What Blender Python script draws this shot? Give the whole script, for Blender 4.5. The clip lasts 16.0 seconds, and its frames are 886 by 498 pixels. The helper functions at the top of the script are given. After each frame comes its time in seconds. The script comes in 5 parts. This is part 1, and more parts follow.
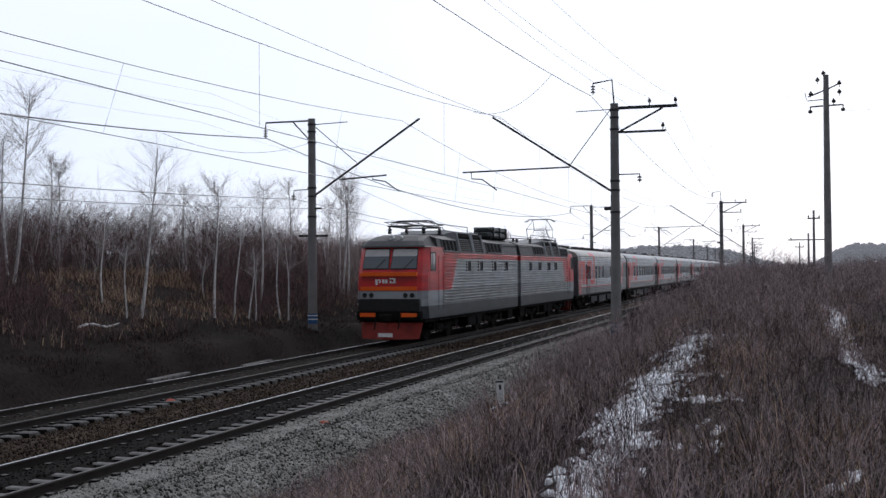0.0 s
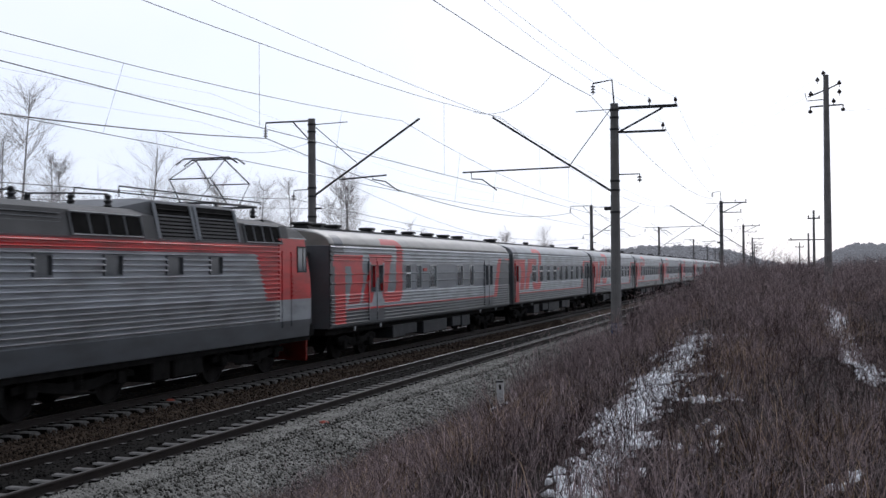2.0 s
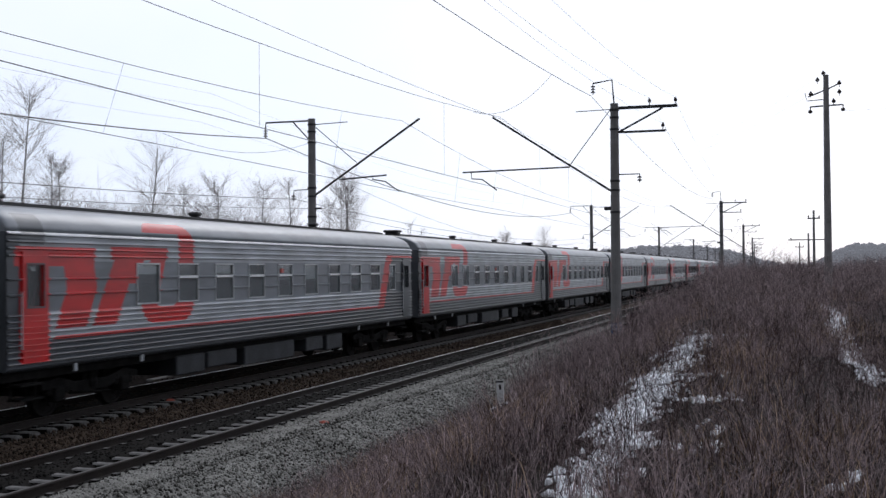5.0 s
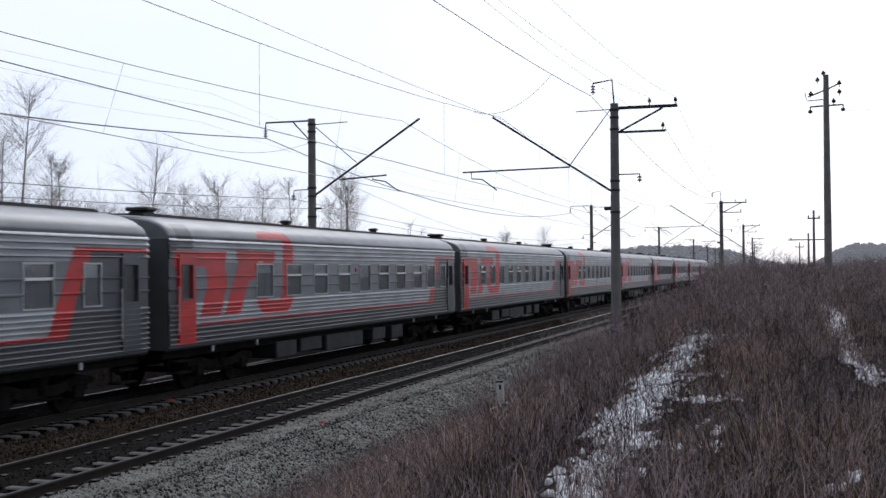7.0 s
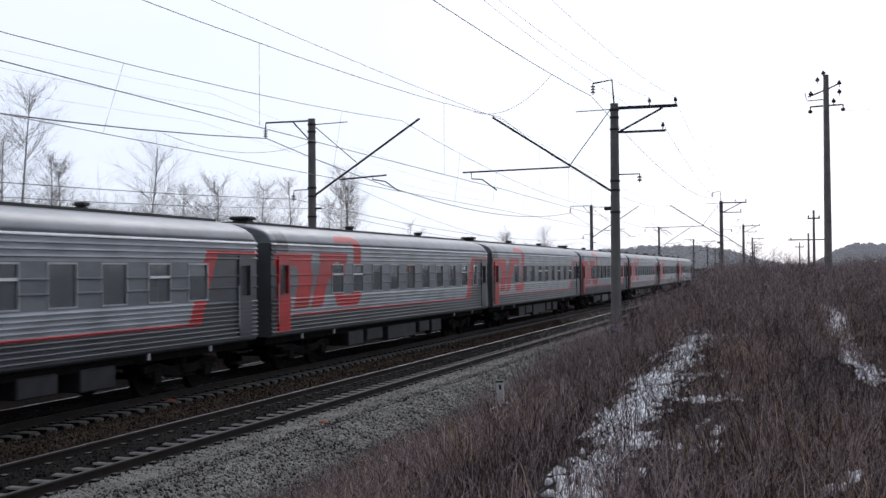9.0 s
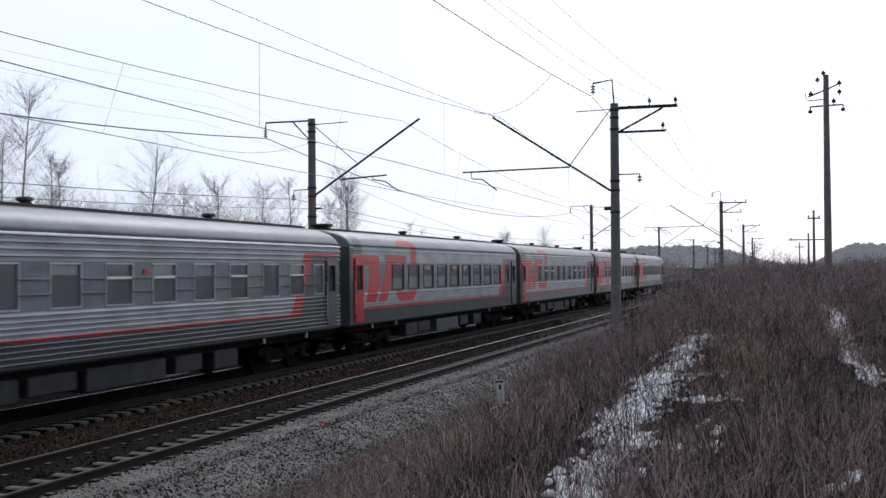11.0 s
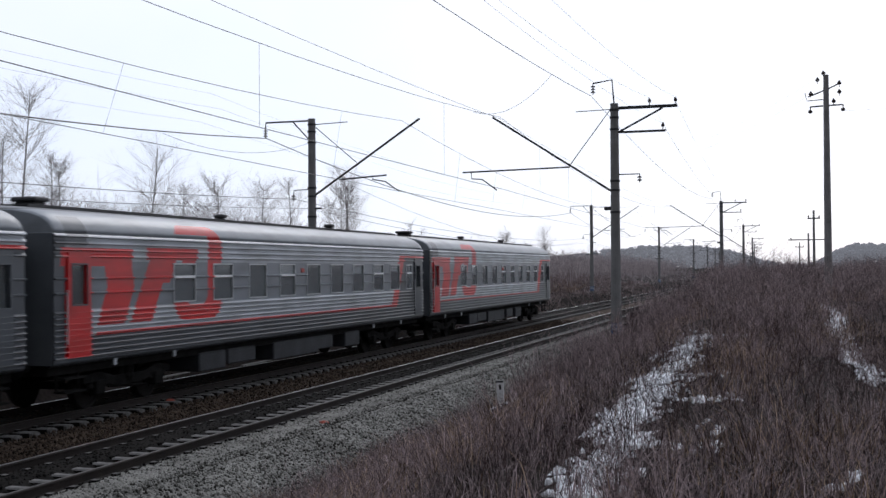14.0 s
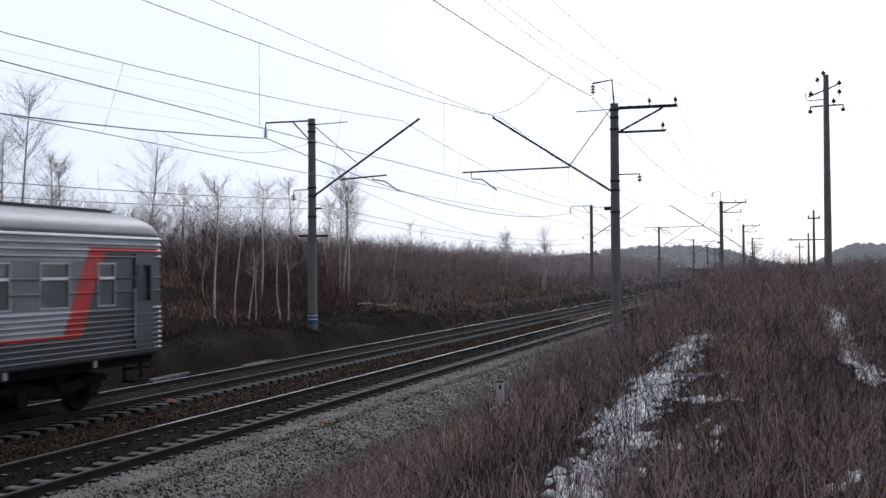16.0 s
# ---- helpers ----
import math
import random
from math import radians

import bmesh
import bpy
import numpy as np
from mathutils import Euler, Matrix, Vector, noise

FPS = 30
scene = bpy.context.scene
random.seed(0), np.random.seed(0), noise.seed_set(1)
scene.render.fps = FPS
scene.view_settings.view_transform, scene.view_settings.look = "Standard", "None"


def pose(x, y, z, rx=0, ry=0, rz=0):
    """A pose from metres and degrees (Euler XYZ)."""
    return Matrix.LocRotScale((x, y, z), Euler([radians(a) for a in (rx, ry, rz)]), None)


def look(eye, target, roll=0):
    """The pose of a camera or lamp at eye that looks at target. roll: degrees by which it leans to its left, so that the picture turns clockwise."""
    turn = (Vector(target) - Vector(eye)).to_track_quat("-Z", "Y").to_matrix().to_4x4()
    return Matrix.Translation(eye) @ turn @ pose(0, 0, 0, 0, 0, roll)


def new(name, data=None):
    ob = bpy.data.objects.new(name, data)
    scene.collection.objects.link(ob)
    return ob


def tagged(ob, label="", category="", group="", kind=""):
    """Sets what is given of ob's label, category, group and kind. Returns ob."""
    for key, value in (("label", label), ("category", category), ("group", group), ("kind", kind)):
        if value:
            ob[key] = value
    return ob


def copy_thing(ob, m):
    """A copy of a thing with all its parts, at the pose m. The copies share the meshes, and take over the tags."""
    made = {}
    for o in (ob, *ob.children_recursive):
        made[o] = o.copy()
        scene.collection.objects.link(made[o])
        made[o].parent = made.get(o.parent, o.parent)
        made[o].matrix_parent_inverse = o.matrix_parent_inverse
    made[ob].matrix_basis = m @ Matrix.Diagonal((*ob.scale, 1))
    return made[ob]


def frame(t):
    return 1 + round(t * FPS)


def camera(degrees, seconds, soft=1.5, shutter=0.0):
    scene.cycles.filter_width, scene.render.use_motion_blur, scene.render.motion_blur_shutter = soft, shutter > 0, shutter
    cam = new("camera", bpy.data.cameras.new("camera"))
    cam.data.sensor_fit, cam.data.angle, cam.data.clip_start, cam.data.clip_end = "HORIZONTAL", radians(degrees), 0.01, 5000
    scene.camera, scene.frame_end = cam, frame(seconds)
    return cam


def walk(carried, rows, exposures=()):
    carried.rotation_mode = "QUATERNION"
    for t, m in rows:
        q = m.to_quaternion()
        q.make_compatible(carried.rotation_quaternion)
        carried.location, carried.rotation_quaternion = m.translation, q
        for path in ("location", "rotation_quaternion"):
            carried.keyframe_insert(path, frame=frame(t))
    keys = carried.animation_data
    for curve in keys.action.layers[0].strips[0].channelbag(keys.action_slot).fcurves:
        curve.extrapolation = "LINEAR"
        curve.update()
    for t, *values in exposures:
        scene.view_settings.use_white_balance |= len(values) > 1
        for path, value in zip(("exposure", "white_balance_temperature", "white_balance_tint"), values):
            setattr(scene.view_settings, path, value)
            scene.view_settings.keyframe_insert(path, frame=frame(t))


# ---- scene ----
cam = camera(41.9, 16.0, soft=1.45, shutter=0.14)
EYE = (0.0, 0.0, 2.96)
AIM = (EYE[0] - 29.1995, EYE[1] + 95.6257, EYE[2] + 1.7654)
walk(cam, [(0.0, look(EYE, AIM, -0.42)), (16.0, look(EYE, AIM, -0.42))], [(0.0, 0.0, 6150, 13), (16.0, 0.0, 6150, 13)])

# ---------------------------------------------------------------- light
world = bpy.data.worlds.new("overcast_sky")
scene.world = world
world.use_nodes = True
wt = world.node_tree
wt.nodes.clear()
w_out = wt.nodes.new("ShaderNodeOutputWorld")
w_bg = wt.nodes.new("ShaderNodeBackground")
w_sky = wt.nodes.new("ShaderNodeTexSky")
w_sky.sky_type = "NISHITA"
w_sky.sun_disc = False
w_sky.sun_elevation, w_sky.sun_rotation = radians(28), radians(10)
w_mul = wt.nodes.new("ShaderNodeMixRGB")
w_mul.blend_type, w_mul.inputs[0].default_value = "MULTIPLY", 1.0
w_mul.inputs[2].default_value = (0.09, 0.09, 0.09, 1)
w_tc = wt.nodes.new("ShaderNodeTexCoord")
w_noise = wt.nodes.new("ShaderNodeTexNoise")
w_noise.inputs["Scale"].default_value, w_noise.inputs["Detail"].default_value = 1.6, 5
w_ramp = wt.nodes.new("ShaderNodeValToRGB")
w_ramp.color_ramp.elements[0].position, w_ramp.color_ramp.elements[0].color = 0.36, (0.79, 0.86, 0.97, 1)
w_ramp.color_ramp.elements[1].position, w_ramp.color_ramp.elements[1].color = 0.66, (1.0, 1.0, 1.02, 1)
w_mix = wt.nodes.new("ShaderNodeMixRGB")
w_mix.inputs[0].default_value = 0.9
wt.links.new(w_sky.outputs[0], w_mul.inputs[1])
wt.links.new(w_tc.outputs["Generated"], w_noise.inputs["Vector"])
wt.links.new(w_noise.outputs["Fac"], w_ramp.inputs[0])
wt.links.new(w_mul.outputs[0], w_mix.inputs[1])
wt.links.new(w_ramp.outputs[0], w_mix.inputs[2])
wt.links.new(w_mix.outputs[0], w_bg.inputs[0])
# the cloud is brightest round the hidden sun, ahead of the camera
w_dot = wt.nodes.new("ShaderNodeVectorMath")
w_dot.operation = "DOT_PRODUCT"
w_dot.inputs[1].default_value = Vector((-0.12, 0.80, 0.58)).normalized()
w_glow = wt.nodes.new("ShaderNodeMapRange")
w_glow.interpolation_type = "SMOOTHSTEP"
w_glow.inputs["From Min"].default_value, w_glow.inputs["From Max"].default_value = -0.5, 0.95
w_glow.inputs["To Min"].default_value, w_glow.inputs["To Max"].default_value = 0.26, 1.14
wt.links.new(w_tc.outputs["Generated"], w_dot.inputs[0])
wt.links.new(w_dot.outputs["Value"], w_glow.inputs["Value"])
wt.links.new(w_glow.outputs["Result"], w_bg.inputs[1])
wt.links.new(w_bg.outputs[0], w_out.inputs[0])
sun_data = bpy.data.lights.new("sun", "SUN")
sun_data.energy, sun_data.angle, sun_data.color = 0.5, radians(25), (1.0, 0.97, 0.92)
sun_ob = new("sun", sun_data)
sun_ob.matrix_world = look((-12, 80, 58), (0, 0, 0))

# ---------------------------------------------------------------- plan
NEAR_X, FAR_X = -10.94, -15.59          # track centre lines
BEND, BEND_Y = 0.00011, 47.5            # gentle left bend beyond BEND_Y
CAR = 24.54
TAIL = 198.25                           # tail coupler at 8 s


def bend(y):
    d = max(0.0, y - BEND_Y)
    return -BEND / 2 * d * d if d < 450 else -BEND / 2 * 450 * 450 - BEND * 450 * (d - 450)


def bend_turn(y):
    return math.degrees(math.atan(BEND * min(450.0, max(0.0, y - BEND_Y))))


def travel(t):
    return -(21.6586 * (t - 8) + 0.01214 * (t - 8) ** 2 / 2)


def smooth(a, b, v):
    v = min(1.0, max(0.0, (v - a) / (b - a)))
    return v * v * (3 - 2 * v)


def lerp(points, v):
    if v <= points[0][0]:
        return points[0][1]
    for (a, za), (b, zb) in zip(points, points[1:]):
        if v <= b:
            return za + (zb - za) * (v - a) / (b - a)
    return points[-1][1]


def ground_z(x, y):
    """Height of the soil: two track beds in a shallow cutting."""
    x -= bend(y)
    if x < -13.3:
        left = [(-130, 5.5), (-60, 4.6), (-40, 3.9), (-32, 3.3), (-28, 2.7), (-26, 2.15), (-24, 1.6), (-22, 1.05), (-20.3, 0.68), (-19.4, 0.55), (-18.9, 0.4), (-18.3, -0.3), (-17.6, -0.5), (-13.3, -0.55)]
        z = lerp(left, x)
        far = smooth(70, 150, y)
        z -= far * smooth(-20, -34, x) * 1.2
        return z + 0.25 * noise.noise((x * 0.25, y * 0.25, 0.0)) * smooth(-18.5, -22, x) + 0.1 * noise.noise((x * 1.3, y * 0.9, 4.0)) * smooth(-18.2, -19, x) * smooth(140, 60, y)
    toe = -7.9
    top = -1.9 - 2.6 * smooth(38, 75, y)
    bench = 1.32 + 0.75 * smooth(20, 44, y) + 0.1 * smooth(44, 90, y)
    z = -0.55 + (bench + 0.55) * (0.55 * smooth(toe, top, x) + 0.45 * min(1.0, max(0.0, (x - toe) / (top - toe))))
    z += 0.25 * smooth(2.5, 12, x) - 0.22 * smooth(0.2, 1.2, x) * smooth(3.4, 2.2, x) * smooth(12, 20, y)
    return z + 0.12 * noise.noise((x * 0.5, y * 0.5, 3.0)) * smooth(toe, toe + 2, x)


# ---------------------------------------------------------------- materials
def mat(name, dark, light, scale=8.0, rough=0.8, metal=0.0, bump=0.2, detail=6, fine=60.0, contrast=0.35, coord="Object", island=0.0):
    m = bpy.data.materials.new(name)
    m.use_nodes = True
    nt = m.node_tree
    b = nt.nodes["Principled BSDF"]
    b.inputs["Roughness"].default_value, b.inputs["Metallic"].default_value = rough, metal
    b.inputs["Specular IOR Level"].default_value = 0.04 if rough > 0.84 else 0.35
    tc = nt.nodes.new("ShaderNodeTexCoord")
    n1, n2 = nt.nodes.new("ShaderNodeTexNoise"), nt.nodes.new("ShaderNodeTexNoise")
    n1.inputs["Scale"].default_value, n1.inputs["Detail"].default_value = scale, detail
    n2.inputs["Scale"].default_value, n2.inputs["Detail"].default_value = fine, 3
    add = nt.nodes.new("ShaderNodeMath")
    add.operation = "MULTIPLY_ADD"
    add.inputs[1].default_value, add.inputs[2].default_value = 0.5, 0.0
    mix = nt.nodes.new("ShaderNodeMath")
    mix.operation = "MULTIPLY_ADD"
    mix.inputs[1].default_value = 0.5
    ramp = nt.nodes.new("ShaderNodeValToRGB")
    ramp.color_ramp.elements[0].position, ramp.color_ramp.elements[0].color = 0.5 - contrast / 2, (*dark, 1)
    ramp.color_ramp.elements[1].position, ramp.color_ramp.elements[1].color = 0.5 + contrast / 2, (*light, 1)
    for n in (n1, n2):
        nt.links.new(tc.outputs[coord], n.inputs["Vector"])
    nt.links.new(n1.outputs["Fac"], add.inputs[0])
    nt.links.new(n2.outputs["Fac"], mix.inputs[0])
    nt.links.new(add.outputs[0], mix.inputs[2])
    fac = mix.outputs[0]
    if island:
        geo = nt.nodes.new("ShaderNodeNewGeometry")
        isl = nt.nodes.new("ShaderNodeMath")
        isl.operation = "MULTIPLY_ADD"
        isl.inputs[1].default_value, sh = island, nt.nodes.new("ShaderNodeMath")
        sh.operation = "SUBTRACT"
        sh.inputs[1].default_value = island / 2
        nt.links.new(geo.outputs["Random Per Island"], isl.inputs[0])
        nt.links.new(fac, isl.inputs[2])
        nt.links.new(isl.outputs[0], sh.inputs[0])
        fac = sh.outputs[0]
    nt.links.new(fac, ramp.inputs[0])
    nt.links.new(ramp.outputs[0], b.inputs["Base Color"])
    if bump:
        bp = nt.nodes.new("ShaderNodeBump")
        bp.inputs["Strength"].default_value, bp.inputs["Distance"].default_value = bump, 0.02
        nt.links.new(n2.outputs["Fac"], bp.inputs["Height"])
        nt.links.new(bp.outputs[0], b.inputs["Normal"])
    return m


M_SOIL = mat("soil", (0.006, 0.0048, 0.0044), (0.03, 0.023, 0.02), 0.35, 0.95, bump=0.8, fine=9.0, contrast=0.3)
M_BALLAST = mat("ballast_grey", (0.034, 0.032, 0.028), (0.31, 0.30, 0.272), 1.2, 0.95, bump=1.0, fine=16.0, island=0.5)
M_BALLAST_OLD = mat("ballast_brown", (0.012, 0.0095, 0.008), (0.10, 0.074, 0.056), 1.0, 0.95, bump=1.0, fine=16.0, island=0.4)
M_SLEEPER = mat("sleeper_concrete", (0.05, 0.048, 0.045), (0.25, 0.24, 0.228), 3.0, 0.9, bump=0.3, fine=40)
M_RAIL = mat("rail_rust", (0.01, 0.007, 0.006), (0.03, 0.022, 0.018), 3.0, 0.7, 0.3)
M_RAILTOP = mat("rail_polished", (0.62, 0.62, 0.63), (0.78, 0.78, 0.79), 2.0, 0.3, 1.0, bump=0.0)
M_RAILDULL = mat("rail_dull_top", (0.06, 0.056, 0.053), (0.11, 0.104, 0.1), 2.0, 0.55, 0.6, bump=0.0)
M_BALLAST_DARK = mat("ballast_oily", (0.005, 0.0048, 0.0045), (0.024, 0.022, 0.02), 1.2, 0.95, bump=1.0, fine=16.0, island=0.5)
M_CONCRETE = mat("mast_concrete", (0.17, 0.168, 0.165), (0.30, 0.297, 0.29), 1.5, 0.9, bump=0.2, fine=30)
M_STEEL = mat("weathered_steel", (0.035, 0.037, 0.04), (0.08, 0.08, 0.082), 6.0, 0.6, 0.4)
M_WIRE = mat("wire_metal", (0.09, 0.09, 0.092), (0.17, 0.17, 0.17), 6.0, 0.5, 0.5, bump=0)
M_BLUE = mat("blue_paint", (0.03, 0.09, 0.22), (0.06, 0.15, 0.32), 6.0, 0.7)
M_WHITE = mat("white_paint", (0.84, 0.84, 0.83), (0.96, 0.96, 0.95), 9.0, 0.7)
M_BLACK = mat("black_paint", (0.012, 0.012, 0.013), (0.03, 0.03, 0.03), 9.0, 0.6)
M_INSUL = mat("insulator_glaze", (0.03, 0.02, 0.018), (0.06, 0.04, 0.035), 6.0, 0.3, bump=0)
M_WOODPOLE = mat("pole_timber", (0.17, 0.165, 0.16), (0.36, 0.35, 0.34), 2.0, 0.9, fine=25)
M_BIRCH = mat("birch_bark", (0.36, 0.345, 0.33), (0.93, 0.91, 0.89), 5.0, 0.85, bump=0.3, fine=14, contrast=0.28)
M_TWIG = mat("birch_twigs", (0.24, 0.21, 0.20), (0.66, 0.62, 0.60), 2.0, 0.9, bump=0, island=0.5)
M_THICKET = mat("bare_thicket", (0.042, 0.027, 0.027), (0.25, 0.165, 0.163), 0.5, 0.95, bump=0, island=0.6)
M_WEED = mat("dry_weeds", (0.042, 0.032, 0.034), (0.56, 0.44, 0.43), 0.5, 0.95, bump=0, island=0.55, contrast=0.45)
M_GRASS = mat("dry_grass", (0.11, 0.07, 0.044), (0.56, 0.405, 0.285), 0.3, 0.95, bump=0, island=0.7)
M_SNOW = mat("old_snow", (0.88, 0.89, 0.91), (0.97, 0.975, 0.985), 6.0, 0.8, bump=0.5)
M_FARWOOD_HAZE = mat("far_woods", (0.06, 0.062, 0.066), (0.12, 0.122, 0.13), 0.05, 1.0, bump=0, island=0.5)
# half a kilometre of bright mist before the woods, put in as emission
far_b = M_FARWOOD_HAZE.node_tree.nodes["Principled BSDF"]
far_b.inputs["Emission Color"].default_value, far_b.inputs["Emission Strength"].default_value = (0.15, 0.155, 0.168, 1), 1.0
M_SLEEPERSIDE = mat("sleeper_side_dark", (0.008, 0.0075, 0.007), (0.03, 0.028, 0.026), 3.0, 0.95, bump=0.3, fine=40)
# thicket brown lightened with distance, thin haze put into the colour
M_MIDTHICKET = mat("mid_haze_thicket", (0.13, 0.098, 0.096), (0.50, 0.40, 0.38), 0.4, 0.95, bump=0, island=0.6)
# growth beyond 105 m: thicker haze mixed into a still paler base colour
M_FARTHICKET = mat("far_haze_thicket", (0.30, 0.25, 0.25), (0.68, 0.60, 0.59), 0.5, 0.95, bump=0, island=0.6)
M_FOOT = mat("bank_foot_weeds", (0.018, 0.012, 0.012), (0.11, 0.075, 0.07), 0.4, 0.95, bump=0, island=0.6)
M_ORANGE = mat("orange_rag", (0.35, 0.06, 0.04), (0.5, 0.12, 0.08), 9.0, 0.8)
M_UNDER = mat("underframe_dirt", (0.006, 0.006, 0.006), (0.024, 0.023, 0.022), 3.0, 0.9, 0.1)
M_BOX = mat("equipment_box_paint", (0.01, 0.011, 0.013), (0.05, 0.055, 0.062), 1.6, 0.6)
M_WHEEL = mat("wheel_steel", (0.012, 0.011, 0.011), (0.03, 0.028, 0.027), 4.0, 0.88, 0.0)
M_RUBBER = mat("bellows_rubber", (0.014, 0.014, 0.015), (0.035, 0.035, 0.036), 5.0, 0.75)
M_GREY = mat("slate_grey_paint", (0.075, 0.085, 0.095), (0.13, 0.14, 0.15), 1.2, 0.45)
M_LIGHTGREY = mat("light_grey_paint", (0.30, 0.32, 0.34), (0.44, 0.46, 0.48), 1.2, 0.45)
M_ROOF = mat("roof_grey", (0.12, 0.125, 0.13), (0.24, 0.245, 0.25), 1.0, 0.55)
M_DARKROOF = mat("sooty_roof", (0.03, 0.03, 0.03), (0.085, 0.084, 0.084), 1.0, 0.6)
M_REDPAINT = mat("red_paint", (0.40, 0.028, 0.018), (0.55, 0.05, 0.03), 1.5, 0.4)
M_ORANGEPAINT = mat("bright_orange_paint", (0.95, 0.12, 0.012), (1.0, 0.18, 0.02), 2.0, 0.4, bump=0)
M_BUFFER = mat("buffer_red", (0.16, 0.014, 0.01), (0.34, 0.03, 0.02), 3.0, 0.6)
M_GREENBOX = mat("green_grey_tank", (0.02, 0.024, 0.024), (0.055, 0.062, 0.06), 2.0, 0.5)
M_SILVERTRIM = mat("window_trim", (0.42, 0.43, 0.45), (0.58, 0.59, 0.6), 6.0, 0.35, 0.4, bump=0)
M_CURTAIN = mat("pale_blind", (0.45, 0.45, 0.44), (0.62, 0.61, 0.6), 4.0, 0.9)
M_LINER = mat("cabin_lining", (0.10, 0.095, 0.09), (0.18, 0.17, 0.16), 2.0, 0.8)

M_GLASS = bpy.data.materials.new("dark_window_glass")
M_GLASS.use_nodes = True
gb = M_GLASS.node_tree.nodes["Principled BSDF"]
gb.inputs["Base Color"].default_value = (0.75, 0.8, 0.82, 1)
gb.inputs["Roughness"].default_value = 0.03
gb.inputs["Transmission Weight"].default_value = 0.9
gb.inputs["IOR"].default_value = 1.45

M_LAMPGLASS = mat("lamp_glass", (0.6, 0.62, 0.62), (0.8, 0.8, 0.78), 6.0, 0.1, bump=0)


class Paint:
    """A livery: bands and slanted blocks of paint over the length (y) and height (z) of a vehicle."""

    def __init__(self, name, rough=0.36):
        self.m = bpy.data.materials.new(name)
        self.m.use_nodes = True
        self.nt = self.m.node_tree
        self.b = self.nt.nodes["Principled BSDF"]
        self.b.inputs["Roughness"].default_value = rough
        self.b.inputs["Specular IOR Level"].default_value = 0.62
        tc = self.nt.nodes.new("ShaderNodeTexCoord")
        sep = self.nt.nodes.new("ShaderNodeSeparateXYZ")
        self.nt.links.new(tc.outputs["Object"], sep.inputs[0])
        self.y, self.z, self.tc = sep.outputs[1], sep.outputs[2], tc
        self.col = None

    def math(self, op, a, b):
        n = self.nt.nodes.new("ShaderNodeMath")
        n.operation = op
        for i, v in enumerate((a, b)):
            if isinstance(v, (int, float)):
                n.inputs[i].default_value = v
            else:
                self.nt.links.new(v, n.inputs[i])
        return n.outputs[0]

    def base(self, rgb):
        n = self.nt.nodes.new("ShaderNodeRGB")
        n.outputs[0].default_value = (*rgb, 1)
        self.col = n.outputs[0]

    def block(self, rgb, y0=-99.0, y1=99.0, z0=-9.0, z1=9.0, slant=0.0, zref=0.0):
        u = self.y
        if slant:
            u = self.math("SUBTRACT", self.y, self.math("MULTIPLY", self.math("SUBTRACT", self.z, zref), slant))
        mask = self.math("MULTIPLY", self.math("GREATER_THAN", u, y0), self.math("LESS_THAN", u, y1))
        mask = self.math("MULTIPLY", mask, self.math("MULTIPLY", self.math("GREATER_THAN", self.z, z0), self.math("LESS_THAN", self.z, z1)))
        mx = self.nt.nodes.new("ShaderNodeMixRGB")
        self.nt.links.new(mask, mx.inputs[0])
        self.nt.links.new(self.col, mx.inputs[1])
        mx.inputs[2].default_value = (*rgb, 1)
        self.col = mx.outputs[0]

    def rounded(self, y0, y1, z0, z1, rad):
        """Mask of a rectangle with round corners."""
        qy = self.math("MAXIMUM", self.math("SUBTRACT", self.math("ABSOLUTE", self.math("SUBTRACT", self.y, (y0 + y1) / 2), 0), (y1 - y0) / 2 - rad), 0.0)
        qz = self.math("MAXIMUM", self.math("SUBTRACT", self.math("ABSOLUTE", self.math("SUBTRACT", self.z, (z0 + z1) / 2), 0), (z1 - z0) / 2 - rad), 0.0)
        d2 = self.math("ADD", self.math("MULTIPLY", qy, qy), self.math("MULTIPLY", qz, qz))
        return self.math("LESS_THAN", d2, rad * rad)

    def bowl(self, rgb, outer, inner, notch):
        """Round-cornered ring of paint with a notch cut out of it."""
        mask = self.math("SUBTRACT", self.rounded(*outer), self.rounded(*inner))
        cut = self.math("MULTIPLY", self.math("LESS_THAN", self.y, notch[0]), self.math("MULTIPLY", self.math("GREATER_THAN", self.z, notch[1]), self.math("LESS_THAN", self.z, notch[2])))
        mask = self.math("MAXIMUM", self.math("SUBTRACT", mask, cut), 0.0)
        mx = self.nt.nodes.new("ShaderNodeMixRGB")
        self.nt.links.new(mask, mx.inputs[0])
        self.nt.links.new(self.col, mx.inputs[1])
        mx.inputs[2].default_value = (*rgb, 1)
        self.col = mx.outputs[0]

    def done(self, dirt=0.35):
        n = self.nt.nodes.new("ShaderNodeTexNoise")
        mp = self.nt.nodes.new("ShaderNodeMapping")
        mp.inputs["Scale"].default_value = (1.0, 0.6, 2.2)
        n.inputs["Scale"].default_value, n.inputs["Detail"].default_value = 1.3, 8
        self.nt.links.new(self.tc.outputs["Object"], mp.inputs[0])
        self.nt.links.new(mp.outputs[0], n.inputs["Vector"])
        r = self.nt.nodes.new("ShaderNodeValToRGB")
        r.color_ramp.elements[0].position, r.color_ramp.elements[0].color = 0.3, (1 - dirt, 1 - dirt * 1.02, 1 - dirt * 1.05, 1)
        r.color_ramp.elements[1].position, r.color_ramp.elements[1].color = 0.62, (1, 1, 1, 1)
        mx = self.nt.nodes.new("ShaderNodeMixRGB")
        mx.blend_type, mx.inputs[0].default_value = "MULTIPLY", 1.0
        self.nt.links.new(n.outputs["Fac"], r.inputs[0])
